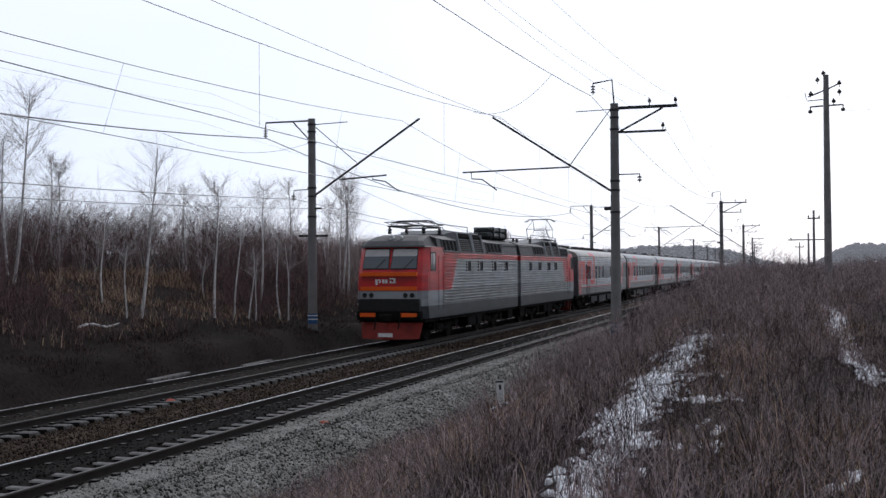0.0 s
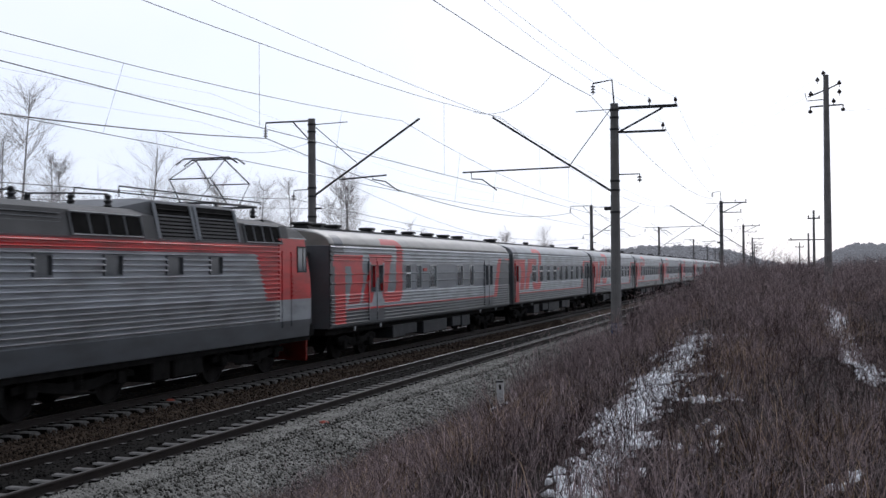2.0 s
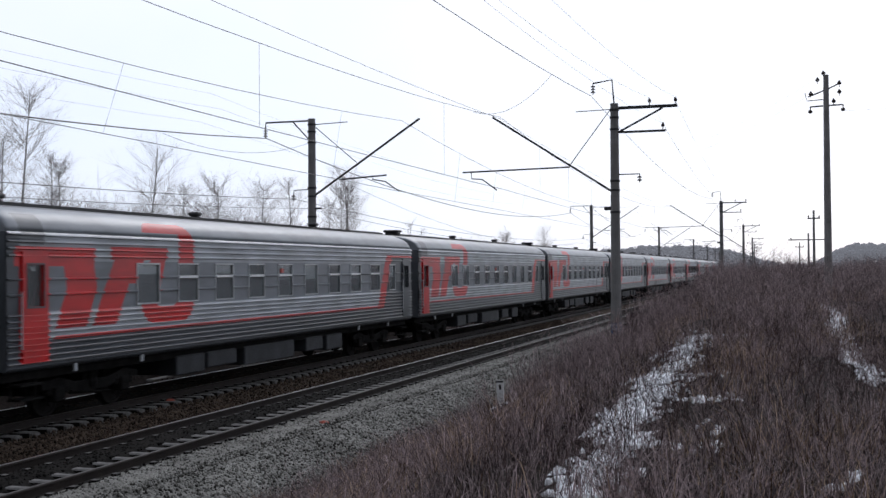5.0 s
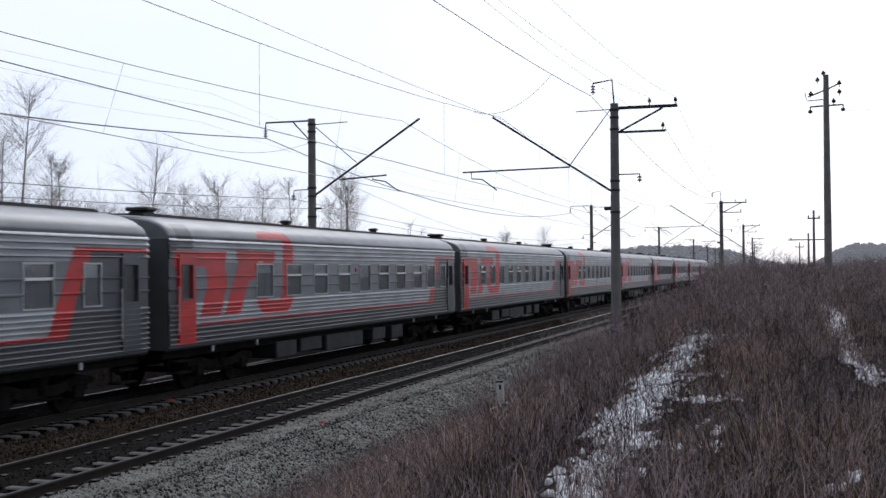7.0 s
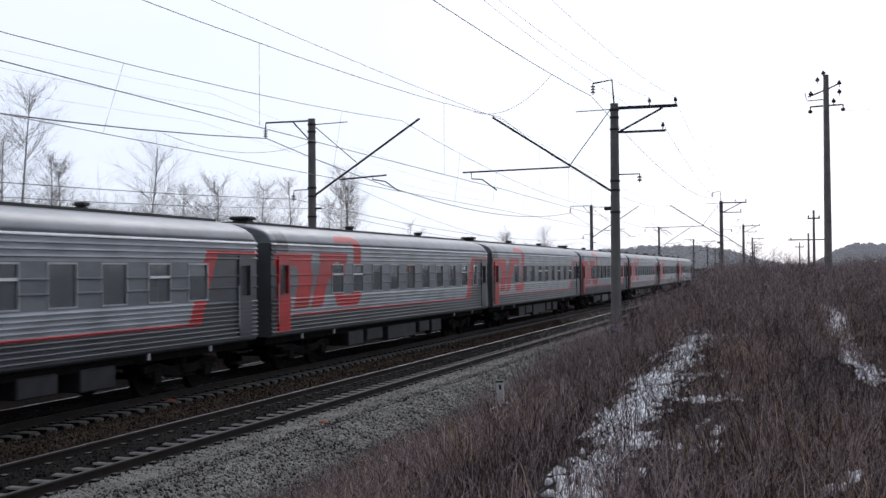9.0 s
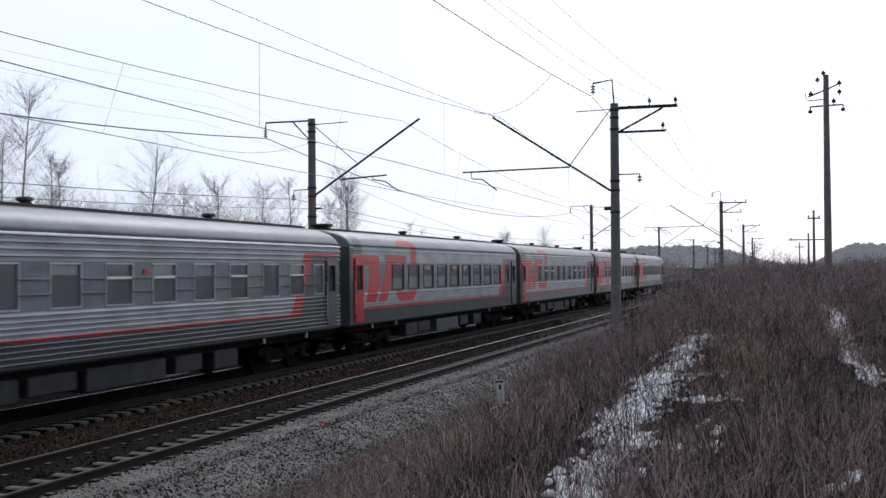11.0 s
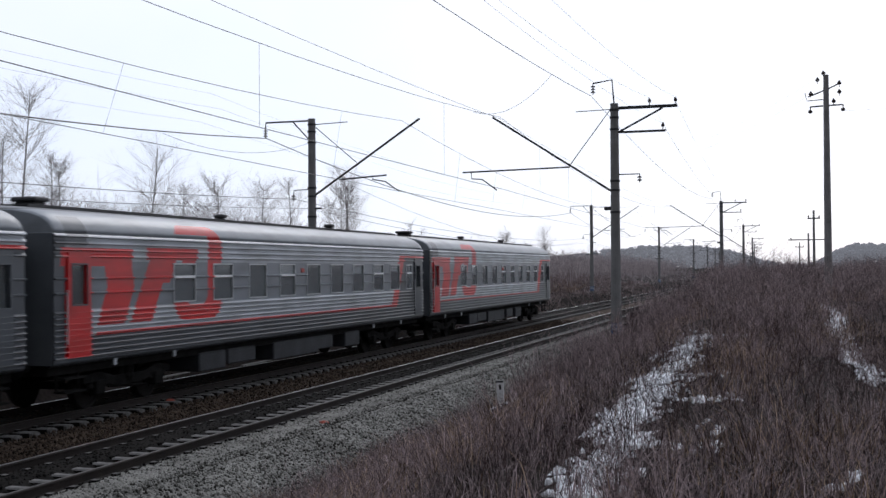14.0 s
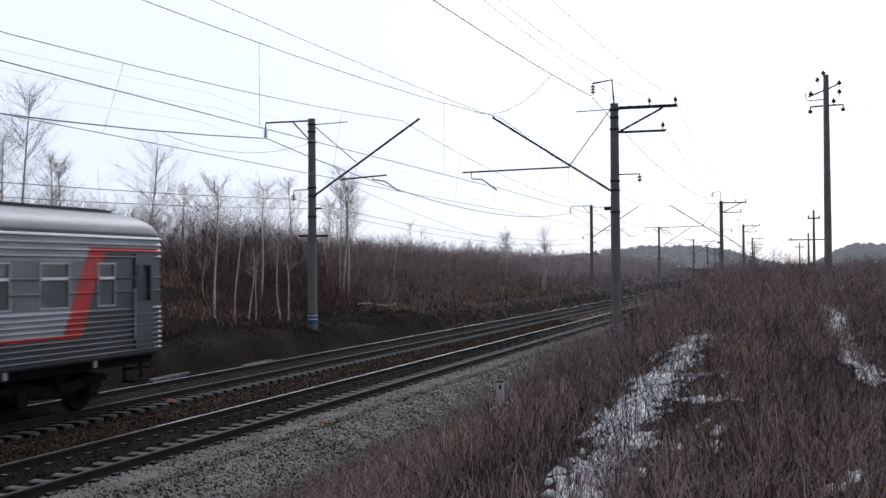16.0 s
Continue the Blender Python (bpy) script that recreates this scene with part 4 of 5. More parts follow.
def pantograph(parent, y, raised):
    b = Build()
    z = 4.78
    for s in (-0.75, 0.75):
        b.tube([(s, y - 1.3, z), (s, y + 1.3, z)], 0.035, 5)
        for yy in (y - 1.1, y + 1.1):
            b.discs((s, yy, z - 0.32), (0, 0, 1), [(0, 0.05), (0.06, 0.1), (0.12, 0.06), (0.18, 0.1), (0.25, 0.05), (0.3, 0.05)], 8)
    for yy in (y - 1.3, y + 1.3):
        b.tube([(-0.75, yy, z), (0.75, yy, z)], 0.035, 5)
    top = 6.05 if raised else z + 0.22
    knee = 5.45 if raised else z + 0.14
    out = 1.15 if raised else 2.1
    for s in (-1, 1):
        b.tube([(s * 0.7, y - 0.35, z), (s * 0.62, y - out, knee), (s * 0.45, y, top)], 0.022, 5)
        b.tube([(s * 0.7, y + 0.35, z), (s * 0.62, y + out, knee), (s * 0.45, y, top)], 0.022, 5)
    for yy in (-out, out):
        b.tube([(-0.62, y + yy, knee), (0.62, y + yy, knee)], 0.018, 5)
    for yy in (-0.22, 0.22):
        b.tube([(-0.95, y + yy, top - 0.12), (-0.7, y + yy, top + 0.04), (0.7, y + yy, top + 0.04), (0.95, y + yy, top - 0.12)], 0.024, 5)
    part("pantograph", b, M_STEEL, parent, "raised grey pantograph" if raised else "folded dark pantograph")


def loco_section(flip):
    """One half of the twin electric locomotive, cab towards -y before flipping."""
    label = "rear locomotive section, red and grey with raised pantograph" if flip else "leading locomotive section with red cab and grey ribbed sides"
    lo = thing("locomotive", pose(FAR_X, 0, 0), label, "locomotive", "train")
    m = -1 if flip else 1

    def put(name, b, material, parent=lo, label=""):
        if flip:
            b.v = [(-x, -y, z) for x, y, z in b.v]
        return part(name, b, material, parent, label)

    # ribbed engine-room sides between the cab door and the gangway
    y0, y1 = -5.15, 8.12
    wins = [(-1.7, -1.1), (0.3, 1.0), (2.9, 3.55), (5.4, 5.95)]
    holes = [(a, c, 2.9, 3.3) for a, c in wins]
    prof = [(1.42, 0.98), (1.5, 1.0), (1.5, 1.5)] + rib_profile(1.52, 2.88, 1.475, 11, 0.07) + rib_profile(2.9, 3.66, 1.475, 6, 0.07)[0:] + [(1.5, 3.7)]
    prof = side_with_cuts([q for i, q in enumerate(prof) if i == 0 or q[1] > prof[i - 1][1] + 1e-5 or q[0] != prof[i - 1][0]], holes)
    b = Build()
    side_strip(b, prof, y0, y1, holes, 1)
    side_strip(b, prof, y0, y1, holes, -1)
    b.box(-1.49, 1.49, y1 - 0.05, y1, 1.0, 3.7)
    liv = M_LOCO_REAR if flip else M_LOCO
    body = put("engine_room", b, liv)
    for s in (1, -1):
        for a, c in wins:
            fr = Build()
            ring_frame(fr, s * 1.47, a, c, 2.9, 3.3, 0.03, 0.05)
            w = put("window", fr, M_GREY, body)
            put("pane", Build().box(min(s * 1.44, s * 1.46), max(s * 1.44, s * 1.46), a, c, 2.9, 3.3), M_BLACKGLASS, w)
    put("inner_wall", Build().box(-1.2, 1.2, y0, y1 - 0.1, 1.05, 3.6), M_LINER)
    # cab
    levels = [(-7.72, 1.0, 1.28), (-7.86, 1.5, 1.34), (-7.9, 2.12, 1.34), (-7.84, 2.75, 1.34), (-7.42, 3.88, 1.28)]
    rings = []
    for yf, z, w in levels:
        rings.append([(-1.5, -5.15, z), (-1.5, yf + 0.5, z), (-w, yf + 0.15, z), (-w + 0.16, yf, z), (w - 0.16, yf, z), (w, yf + 0.15, z), (1.5, yf + 0.5, z), (1.5, -5.15, z)])
    cab = put("cab", Build().loft(rings), liv)
    b = Build()
    brow = []
    for yf, z, w in ((-7.56, 3.87, 1.33), (-7.52, 3.93, 1.33), (-7.25, 4.13, 1.22), (-6.7, 4.32, 1.0), (-5.9, 4.42, 0.8)):
        brow.append([(-1.5 if z < 3.9 else -1.38 + (z - 3.9) * 0.6, -5.0, z), (-1.5 if z < 3.9 else -1.35 + (z - 3.9) * 0.6, yf + 0.5, z), (-w, yf + 0.15, z), (-w + 0.16, yf, z), (w - 0.16, yf, z), (w, yf + 0.15, z), (1.5 if z < 3.9 else 1.35 - (z - 3.9) * 0.6, yf + 0.5, z), (1.5 if z < 3.9 else 1.38 - (z - 3.9) * 0.6, -5.0, z)])
    put("cab_roof", b.loft(brow), M_DARKROOF)
    # windscreens lie on the raked face
    for x0, x1 in ((-1.13, -0.06), (0.06, 1.13)):
        b = Build()
        def on(x, z, o):
            return (x, -7.84 + (z - 2.75) * 0.372 - o, z)
        b.loft([[on(x0 - 0.03, 2.98, o), on(x1 + 0.03, 2.98, o), on(x1 + 0.0, 3.82, o), on(x0 - 0.0, 3.82, o)] for o in (0.0, 0.03)])
        fr = put("windscreen", b, M_BLACK, cab)
        b = Build()
        b.loft([[on(x0, 3.02, o), on(x1, 3.02, o), on(x1 - 0.03, 3.79, o), on(x0 + 0.03, 3.79, o)] for o in (0.031, 0.036)])
        put("pane", b, M_SCREEN, fr)
        b = Build()
        b.loft([[on(x0 + 0.02, 3.5, o), on(x1 - 0.02, 3.5, o), on(x1 - 0.03, 3.78, o), on(x0 + 0.03, 3.78, o)] for o in (0.037, 0.040)])
        put("sun_blind", b, M_CURTAIN, fr)
        b = Build()
        b.tube([on((x0 + x1) / 2, 3.0, 0.05), on(x1 - 0.15, 3.4, 0.05)], 0.012, 4)
        put("wiper", b, M_BLACK, fr)
    for z0, z1, mt, nm in ((2.7, 2.86, M_ORANGEPAINT, "stripe"), (2.13, 2.29, M_ORANGEPAINT, "stripe"), (1.8, 2.08, M_LIGHTGREY, "lower_panel")):
        put(nm, Build().box(-1.19, 1.19, -7.93, -7.76, z0, z1), mt, cab)
    b = Build()
    for x0, x1, z0, z1 in ((-0.42, -0.36, 2.32, 2.5), (-0.42, -0.26, 2.46, 2.5), (-0.30, -0.26, 2.38, 2.5), (-0.2, -0.14, 2.37, 2.5), (-0.1, -0.04, 2.37, 2.5), (-0.2, -0.04, 2.42, 2.45), (0.04, 0.22, 2.37, 2.41), (0.17, 0.22, 2.37, 2.54), (0.04, 0.22, 2.5, 2.54), (0.04, 0.08, 2.37, 2.46)):
        b.box(x0 * 1.3, x1 * 1.3, -7.925, -7.8, 2.42 + (z0 - 2.37) * 1.2, 2.42 + (z1 - 2.37) * 1.2)
    put("emblem", b, M_WHITE, cab)
    for x in (-1.0, -0.72, 0.72, 1.0):
        put("marker_lamp", Build().discs((x, -7.92, 1.94), (0, -1, 0), [(0, 0.1), (0.03, 0.1), (0.035, 0.07), (0.02, 0.03)], 12), M_BLACK, cab)
    for x in (-0.18, 0.18):
        put("headlight", Build().discs((x, -6.98, 4.26), (0, -1, 0), [(-0.1, 0.12), (0.12, 0.12), (0.14, 0.09), (0.13, 0.04)], 12), M_LAMPGLASS, cab)
    put("apron", Build().box(-1.3, 1.3, -7.93, -7.7, 1.3, 1.79, bevel=0.03), M_BLACK, cab)
    b = Build().box(-1.35, 1.35, -7.95, -7.6, 0.95, 1.3, bevel=0.03)
    put("buffer_beam", b, M_UNDER)
    for s in (-1, 1):
        put("beam_panel", Build().box(min(s * 0.55, s * 1.2), max(s * 0.55, s * 1.2), -7.97, -7.955, 1.08, 1.24), M_ORANGEPAINT)
    b = Build()
    b.loft([[(-1.3, -7.55, 0.85), (0, -8.05, 0.85), (1.3, -7.55, 0.85), (1.3, -7.45, 0.85), (0, -7.9, 0.85), (-1.3, -7.45, 0.85)], [(-1.2, -7.75, 0.2), (0, -8.3, 0.2), (1.2, -7.75, 0.2), (1.2, -7.65, 0.2), (0, -8.15, 0.2), (-1.2, -7.65, 0.2)]])
    put("plough", b, M_BUFFER)
    put("number_bar", Build().box(-0.3, 0.3, -8.32, -8.28, 0.3, 0.45), M_WHITE)
    b = Build().box(-0.2, 0.2, -8.5, -7.6, 0.9, 1.2, bevel=0.05)
    b.tube([(-0.5, -7.97, 1.1), (-0.5, -8.2, 0.6)], 0.03, 5)
    b.tube([(0.5, -7.97, 1.1), (0.5, -8.2, 0.6)], 0.03, 5)
    put("coupler", b, M_UNDER)
    # cab side window and door
    for s in (1, -1):
        fr = Build()
        ring_frame(fr, s * 1.5, -7.0, -6.42, 2.95, 3.62, 0.05, 0.02)
        fr.box(min(s * 1.5, s * 1.52), max(s * 1.5, s * 1.52), -6.8, -6.76, 2.95, 3.62)
        w = put("side_window", fr, M_BLACK, cab)
        put("pane", Build().box(min(s * 1.502, s * 1.508), max(s * 1.502, s * 1.508), -7.0, -6.42, 2.95, 3.62), M_SCREEN, w)
        d = Build()
        ring_frame(d, s * 1.5, -5.95, -5.35, 1.35, 3.5, 0.03, 0.02)
        put("cab_door", d, liv, cab)
        for i in range(6):
            put("cab_rib", Build().box(min(s * 1.49, s * 1.522), max(s * 1.49, s * 1.522), -7.2, -6.05, 2.22 + i * 0.11, 2.265 + i * 0.11), liv, cab)
    # roof
    arc = [(1.5, 3.7), (1.36, 4.25), (0.95, 4.4), (-0.95, 4.4), (-1.36, 4.25), (-1.5, 3.7)]
    put("roof", Build().loft([[(x, y, z) for x, z in arc] for y in (-5.9, 8.1)]), M_DARKROOF)
    arc2 = [(1.38, 4.15), (1.22, 4.62), (0.8, 4.68), (-0.8, 4.68), (-1.22, 4.62), (-1.38, 4.15)]
    hump = put("roof_hump", Build().loft([[(x * f, y, 4.15 + (z - 4.15) * f) for x, z in arc2] for y, f in ((-3.2, 0.7), (-2.8, 1), (1.2, 1), (1.9, 0.6))]), M_ROOF)
    for s in (1, -1):
        for ya, yb, n in ((-5.3, -3.1, 4), (2.0, 4.7, 4)):
            w = (yb - ya) / n
            for i in range(n):
                b = Build()
                q = [(1.505, 3.74), (1.40, 4.2)]
                b.loft([[(s * (q[0][0] + o), ya + i * w + 0.04, q[0][1]), (s * (q[0][0] + o), ya + (i + 1) * w - 0.04, q[0][1]), (s * (q[1][0] + o), ya + (i + 1) * w - 0.1, q[1][1]), (s * (q[1][0] + o), ya + i * w + 0.1, q[1][1])] for o in (-0.02, 0.012)])
                put("roof_pane", b, M_UNDER)
            fr = Build()
            for i in range(n + 1):
                fr.tube([(s * 1.515, ya + i * w, 3.72), (s * 1.40, ya + i * w, 4.22)], 0.03, 4)
            fr.tube([(s * 1.515, ya, 3.73), (s * 1.515, yb, 3.73)], 0.025, 4)
            fr.tube([(s * 1.405, ya, 4.21), (s * 1.405, yb, 4.21)], 0.03, 4)
            put("pane_frame", fr, M_ROOF)
        for ya, yb in ((-2.7, -0.6), (-0.4, 1.3)):
            b = Build()
            for i in range(8):
                z = 3.82 + i * 0.09
                x = 1.49 - (z - 3.7) * 0.25
                b.loft([[(s * x, y, z), (s * (x + 0.04), y, z - 0.03), (s * (x + 0.03), y, z - 0.045), (s * (x - 0.01), y, z - 0.015)] for y in (ya + 0.05, yb - 0.05)])
            b.loft([[(s * 1.44, y, 3.74), (s * 1.27, y, 4.56), (s * 1.24, y, 4.56), (s * 1.41, y, 3.74)] for y in (ya, yb)])
            put("louvre", b, M_UNDER)
            for y in (ya, yb):
                put("louvre_frame", Build().tube([(s * 1.5, y, 3.72), (s * 1.31, y, 4.56)], 0.05, 4), M_LIGHTGREY)
    for i in range(5):
        put("roof_rib", Build().box(-1.43, 1.43, 5.0, 8.0, 3.78 + i * 0.09, 3.8 + i * 0.09), M_ROOF)
    for s in (-0.6, 0.6):
        put("handrail", Build().tube([(s, -5.8, 4.75), (s, -5.8, 4.95), (s, 1.6, 4.95), (s, 1.6, 4.7)], 0.02, 5), M_STEEL)
    b = Build()
    for x, y in ((-0.7, 2.2), (0, 2.6), (0.7, 3.2), (0.4, 4.1), (-0.4, 5.2), (0.5, 6.4)):
        b.discs((x, y, 4.4), (0, 0, 1), [(0, 0.05), (0.06, 0.1), (0.1, 0.06), (0.16, 0.1), (0.2, 0.06), (0.28, 0.09), (0.32, 0.03)], 8)
    b.tube([(-0.7, 2.2, 4.72), (0, 2.6, 4.74), (0.7, 3.2, 4.72), (0.4, 4.1, 4.73), (0.5, 6.4, 4.72)], 0.02, 5)
    put("roof_busbar", b, M_STEEL)
    if not flip:
        b = Build()
        for z0, h0, y0, y1 in ((4.55, 0.26, 4.35, 8.05), (4.83, 0.22, 4.6, 7.75)):
            b.loft([[(0.55 + x * f, y, z0 + h0 * (0.5 + z * f)) for x, z in ((-0.45, -0.5), (0.45, -0.5), (0.48, -0.2), (0.44, 0.4), (0.36, 0.5), (-0.36, 0.5), (-0.44, 0.4), (-0.48, -0.2))] for y, f in ((y0, 0.7), (y0 + 0.18, 1), (y1 - 0.18, 1), (y1, 0.7))])
        for y in (4.9, 6.2, 7.5):
            b.box(0.2, 0.9, y - 0.05, y + 0.05, 4.38, 4.6)
            b.box(0.02, 1.08, y - 0.03, y + 0.03, 4.54, 5.07)
        put("roof_box", b, M_GREENBOX, lo, "dark ribbed roof resistor box")
    pantograph(lo, -4.5 if not flip else 3.9, flip)
    # gangway, frame, boxes, bogies
    b = Build()
    for i in range(2):
        b.box(-0.7, 0.7, 8.12 + i * 0.2, 8.28 + i * 0.2, 1.2, 3.5, bevel=0.05)
    b.box(-1.3, 1.3, 8.12, 8.45, 2.0, 4.3, bevel=0.06)
    put("gangway_bellows", b, M_RUBBER)
    put("sill_beam", Build().box(-1.4, 1.4, -7.5, 8.1, 0.85, 1.0), M_UNDER)
    for ya, yb in ((-1.0, 0.4), (0.6, 1.4), (6.6, 7.6)):
        put("equipment_box", Build().box(-1.35, 1.35, ya, yb, 0.4, 0.9, bevel=0.04), M_UNDER)
    b = Build()
    for z in (0.4, 0.65, 0.9):
        b.box(1.3, 1.52, -5.9, -5.4, z, z + 0.03)
    b.box(1.34, 1.38, -5.92, -5.88, 0.4, 1.1)
    put("step", b, M_UNDER)
    for y in (-4.0, 4.0):
        bogie(lo, y * m, 3.2, 0.625, WHEEL_LOCO)
    return lo


rear_paint = Paint("rear_locomotive_livery")
rear_paint.base((0.33, 0.355, 0.385))
rear_paint.block((0.20, 0.215, 0.235), z1=2.2)
rear_paint.block((0.055, 0.063, 0.072), z1=1.5)
rear_paint.block(RED, z0=3.42, z1=3.66)
rear_paint.block((0.32, 0.34, 0.36), 4.9, 99, 1.5, 2.12)
rear_paint.block(RED, 4.35, 99, 2.12, 3.66, -0.5, 2.12)
rear_paint.block(RED, 5.1, 99, 3.6, 3.89)
M_LOCO_REAR = rear_paint.done(0.45)
M_BLACKGLASS = mat("dim_glass", (0.09, 0.095, 0.10), (0.14, 0.145, 0.15), 2.0, 0.12, bump=0)
M_SCREEN = bpy.data.materials.new("sky_pale_screen_glass")
M_SCREEN.use_nodes = True
sb = M_SCREEN.node_tree.nodes["Principled BSDF"]
# light blue-grey base stands in for sky reflected in the cab glass
sb.inputs["Base Color"].default_value = (0.13, 0.15, 0.165, 1)
sb.inputs["Roughness"].default_value = 0.06

SMOOTH = {8}
TRAIN = []          # (vehicle, offset of its centre from the tail coupler)
for car_no in range(12):
    c = coach(car_no, car_no not in SMOOTH, "mail" if car_no == 0 else "coach")
    TRAIN.append((c, -CAR * 12 + CAR * car_no + CAR / 2))
TRAIN.append((loco_section(False), -CAR * 12 - 34.04 + 8.65))
TRAIN.append((loco_section(True), -CAR * 12 - 34.04 + 25.65))


# ---------------------------------------------------------------- vegetation
def birch(x, y, h, lean=0.0, seed=0, trunks=1):
    """Bare birch: white tapered trunk, rising limbs, fine twigs."""
    rng = random.Random(seed)
    t = thing("birch_tree", pose(x, y, ground_z(x, y) - 0.1), "bare birch with a white trunk and fine grey twigs", "tree", "birches")
    trunk, twigs = Build(), []
    for n in range(trunks):
        ox, oy = (0.0, 0.0) if n == 0 else (rng.uniform(-0.35, 0.35), rng.uniform(-0.35, 0.35))
        hh = h * (1.0 if n == 0 else rng.uniform(0.75, 0.95))
        ln = lean + (rng.uniform(-0.06, 0.06) if trunks > 1 else 0)
        pts, wob = [], rng.uniform(0, 6)
        for i in range(9):
            f = i / 8
            pts.append((ox + ln * hh * (f - 0.5 * f * f) + 0.06 * math.sin(wob + 5 * f), oy + 0.05 * math.cos(wob + 4 * f), hh * f))
        r0 = 0.0085 * hh + 0.014
        trunk.tube(pts, r0, 7, 0, 0.012)
        for i in range(int(22 + hh * 4.5) if h > 4.2 else 11):
            low = 0.42 if h > 4.2 else 0.6
            f = low + (0.98 - low) * rng.random() ** 0.85
            k = min(7, int(f * 8))
            base = Vector(pts[k]).lerp(Vector(pts[k + 1]), f * 8 - k)
            a = rng.uniform(0, 2 * math.pi)
            ln2 = hh * (0.05 + 0.19 * math.sin(math.pi * (f - 0.3) / 0.8)) * rng.uniform(0.55, 1.2)
            d = Vector((math.cos(a), math.sin(a), rng.uniform(0.5, 1.4))).normalized()
            p = base
            for s in range(3):
                q = p + d * ln2 / 3
                twigs.append((*p, *q, 0.0075 - 0.0022 * s, 0.0055 - 0.0018 * s))
                for _ in range(5):
                    e = (d + Vector((rng.uniform(-1, 1), rng.uniform(-1, 1), rng.uniform(-0.3, 0.7))) * 0.8).normalized()
                    m1 = p.lerp(q, rng.random())
                    m2 = m1 + e * ln2 * rng.uniform(0.18, 0.4)
                    twigs.append((*m1, *m2, 0.003, 0.002))
                    e2 = (e + Vector((rng.uniform(-1, 1), rng.uniform(-1, 1), rng.uniform(-0.6, 0.3))) * 0.6).normalized()
                    twigs.append((*m2, *(m2 + e2 * ln2 * 0.25), 0.0021, 0.0015))
                d = (d + Vector((rng.uniform(-0.3, 0.3), rng.uniform(-0.3, 0.3), 0.1))).normalized()
                p = q
    part("trunk", trunk, M_BIRCH, t)
    part("crown", sticks_mesh("crown", twigs, M_TWIG), None, t)


BIRCHES = [(-27.6, 36.1, 7.0, 0.21, 1), (-28.7, 37.2, 5.5, -0.05, 1), (-33.6, 46.9, 5.2, -0.05, 1), (-32.3, 45.3, 4.8, 0.07, 1), (-22.7, 36.8, 6.2, 0.22, 1), (-23.0, 36.3, 2.7, 0.06, 1), (-24.5, 37.2, 2.9, -0.01, 1),
           (-21.9, 41.0, 5.4, 0.02, 1), (-24.6, 45.0, 1.8, 0.0, 1), (-21.6, 42.0, 3.9, 0.12, 1), (-21.4, 43.0, 3.0, 0.12, 2), (-23.1, 47.3, 5.4, 0.11, 1), (-27.7, 60.6, 5.5, 0.04, 1), (-21.1, 45.3, 3.6, -0.09, 2), (-23.9, 59.5, 6.6, 0.04, 3),
           (-27.5, 65.6, 3.1, -0.04, 1), (-27.2, 77.4, 3.2, 0.07, 1), (-29.1, 86.9, 3.9, 0.0, 1), (-29.2, 89.9, 3.4, 0.03, 1), (-25.0, 101.4, 4.5, 0.05, 2), (-21.8, 102.5, 5.5, 0.04, 2),
           (-30.0, 72.0, 4.4, 0.0, 1), (-33.0, 58.0, 4.4, 0.03, 1), (-25.0, 29.5, 6.0, 0.02, 1), (-26.5, 118.0, 3.8, 0.0, 1), (-29.5, 52.0, 4.2, 0.0, 1)]
for n, (x, y, h, lean, k) in enumerate(BIRCHES):
    birch(x + bend(y), y, h, lean, n + 3, k)


def thicket(name, label, count, xr, yr, hr, seed, material, twigs=7, power=1.0, thick=0.014, keep=None, single=False):
    """Dense bare saplings as fine sticks."""
    rng = random.Random(seed)
    rows, made = [], 0
    while made < count:
        y = yr[0] + (yr[1] - yr[0]) * rng.random() ** power
        x = rng.uniform(*xr)
        if keep and not keep(x, y, rng):
            made += 0.02
            continue
        made += 1
        h = rng.uniform(*hr) * (0.75 + 0.5 * (noise.noise((x * 0.13, y * 0.1, 7.0)) + 0.5))
        x += bend(y)
        z = ground_z(x, y) - 0.05
        r = thick * (0.6 + 0.25 * h)
        stems = 1 if single else rng.choice((2, 3, 4))
        for _s in range(stems):
            p = Vector((x + rng.uniform(-0.1, 0.1), y + rng.uniform(-0.1, 0.1), z))
            w = 0.1 if stems == 1 else 0.42
            d = Vector((rng.uniform(-w, w), rng.uniform(-w, w), 1)).normalized()
            hs = h * rng.uniform(0.65, 1.05)
            for s in range(3):
                q = p + d * hs / 3
                rows.append((*p, *q, r * (1 - 0.28 * s), r * (0.72 - 0.28 * s)))
                for _ in range(max(1, twigs * (s + 1) // (2 * stems) + 1) if s else 1):
                    m = p.lerp(q, rng.random())
                    a = rng.uniform(0, 6.283)
                    e = Vector((math.cos(a), math.sin(a), rng.uniform(0.3, 1.6))).normalized()
                    n = m + e * hs * rng.uniform(0.08, 0.24)
                    rows.append((*m, *n, r * 0.4, r * 0.25))
                    e2 = (e + Vector((rng.uniform(-0.8, 0.8), rng.uniform(-0.8, 0.8), rng.uniform(0, 0.8)))).normalized()
                    rows.append((*n, *(n + e2 * hs * rng.uniform(0.06, 0.15)), r * 0.25, r * 0.15))
                d = (d + Vector((rng.uniform(-0.35, 0.35), rng.uniform(-0.35, 0.35), 0.1))).normalized()
                p = q
    ob = new(name, sticks_mesh(name, rows, material))
    tagged(ob, label, "bushes", kind="stuff")


def glade(x, y, rng):
    # open grassy slope among the saplings
    return not (-29.5 < x < -21.5 and 33 + (x + 22) * -0.9 < y < 43 + (x + 22) * -1.0 and rng.random() < 0.85)


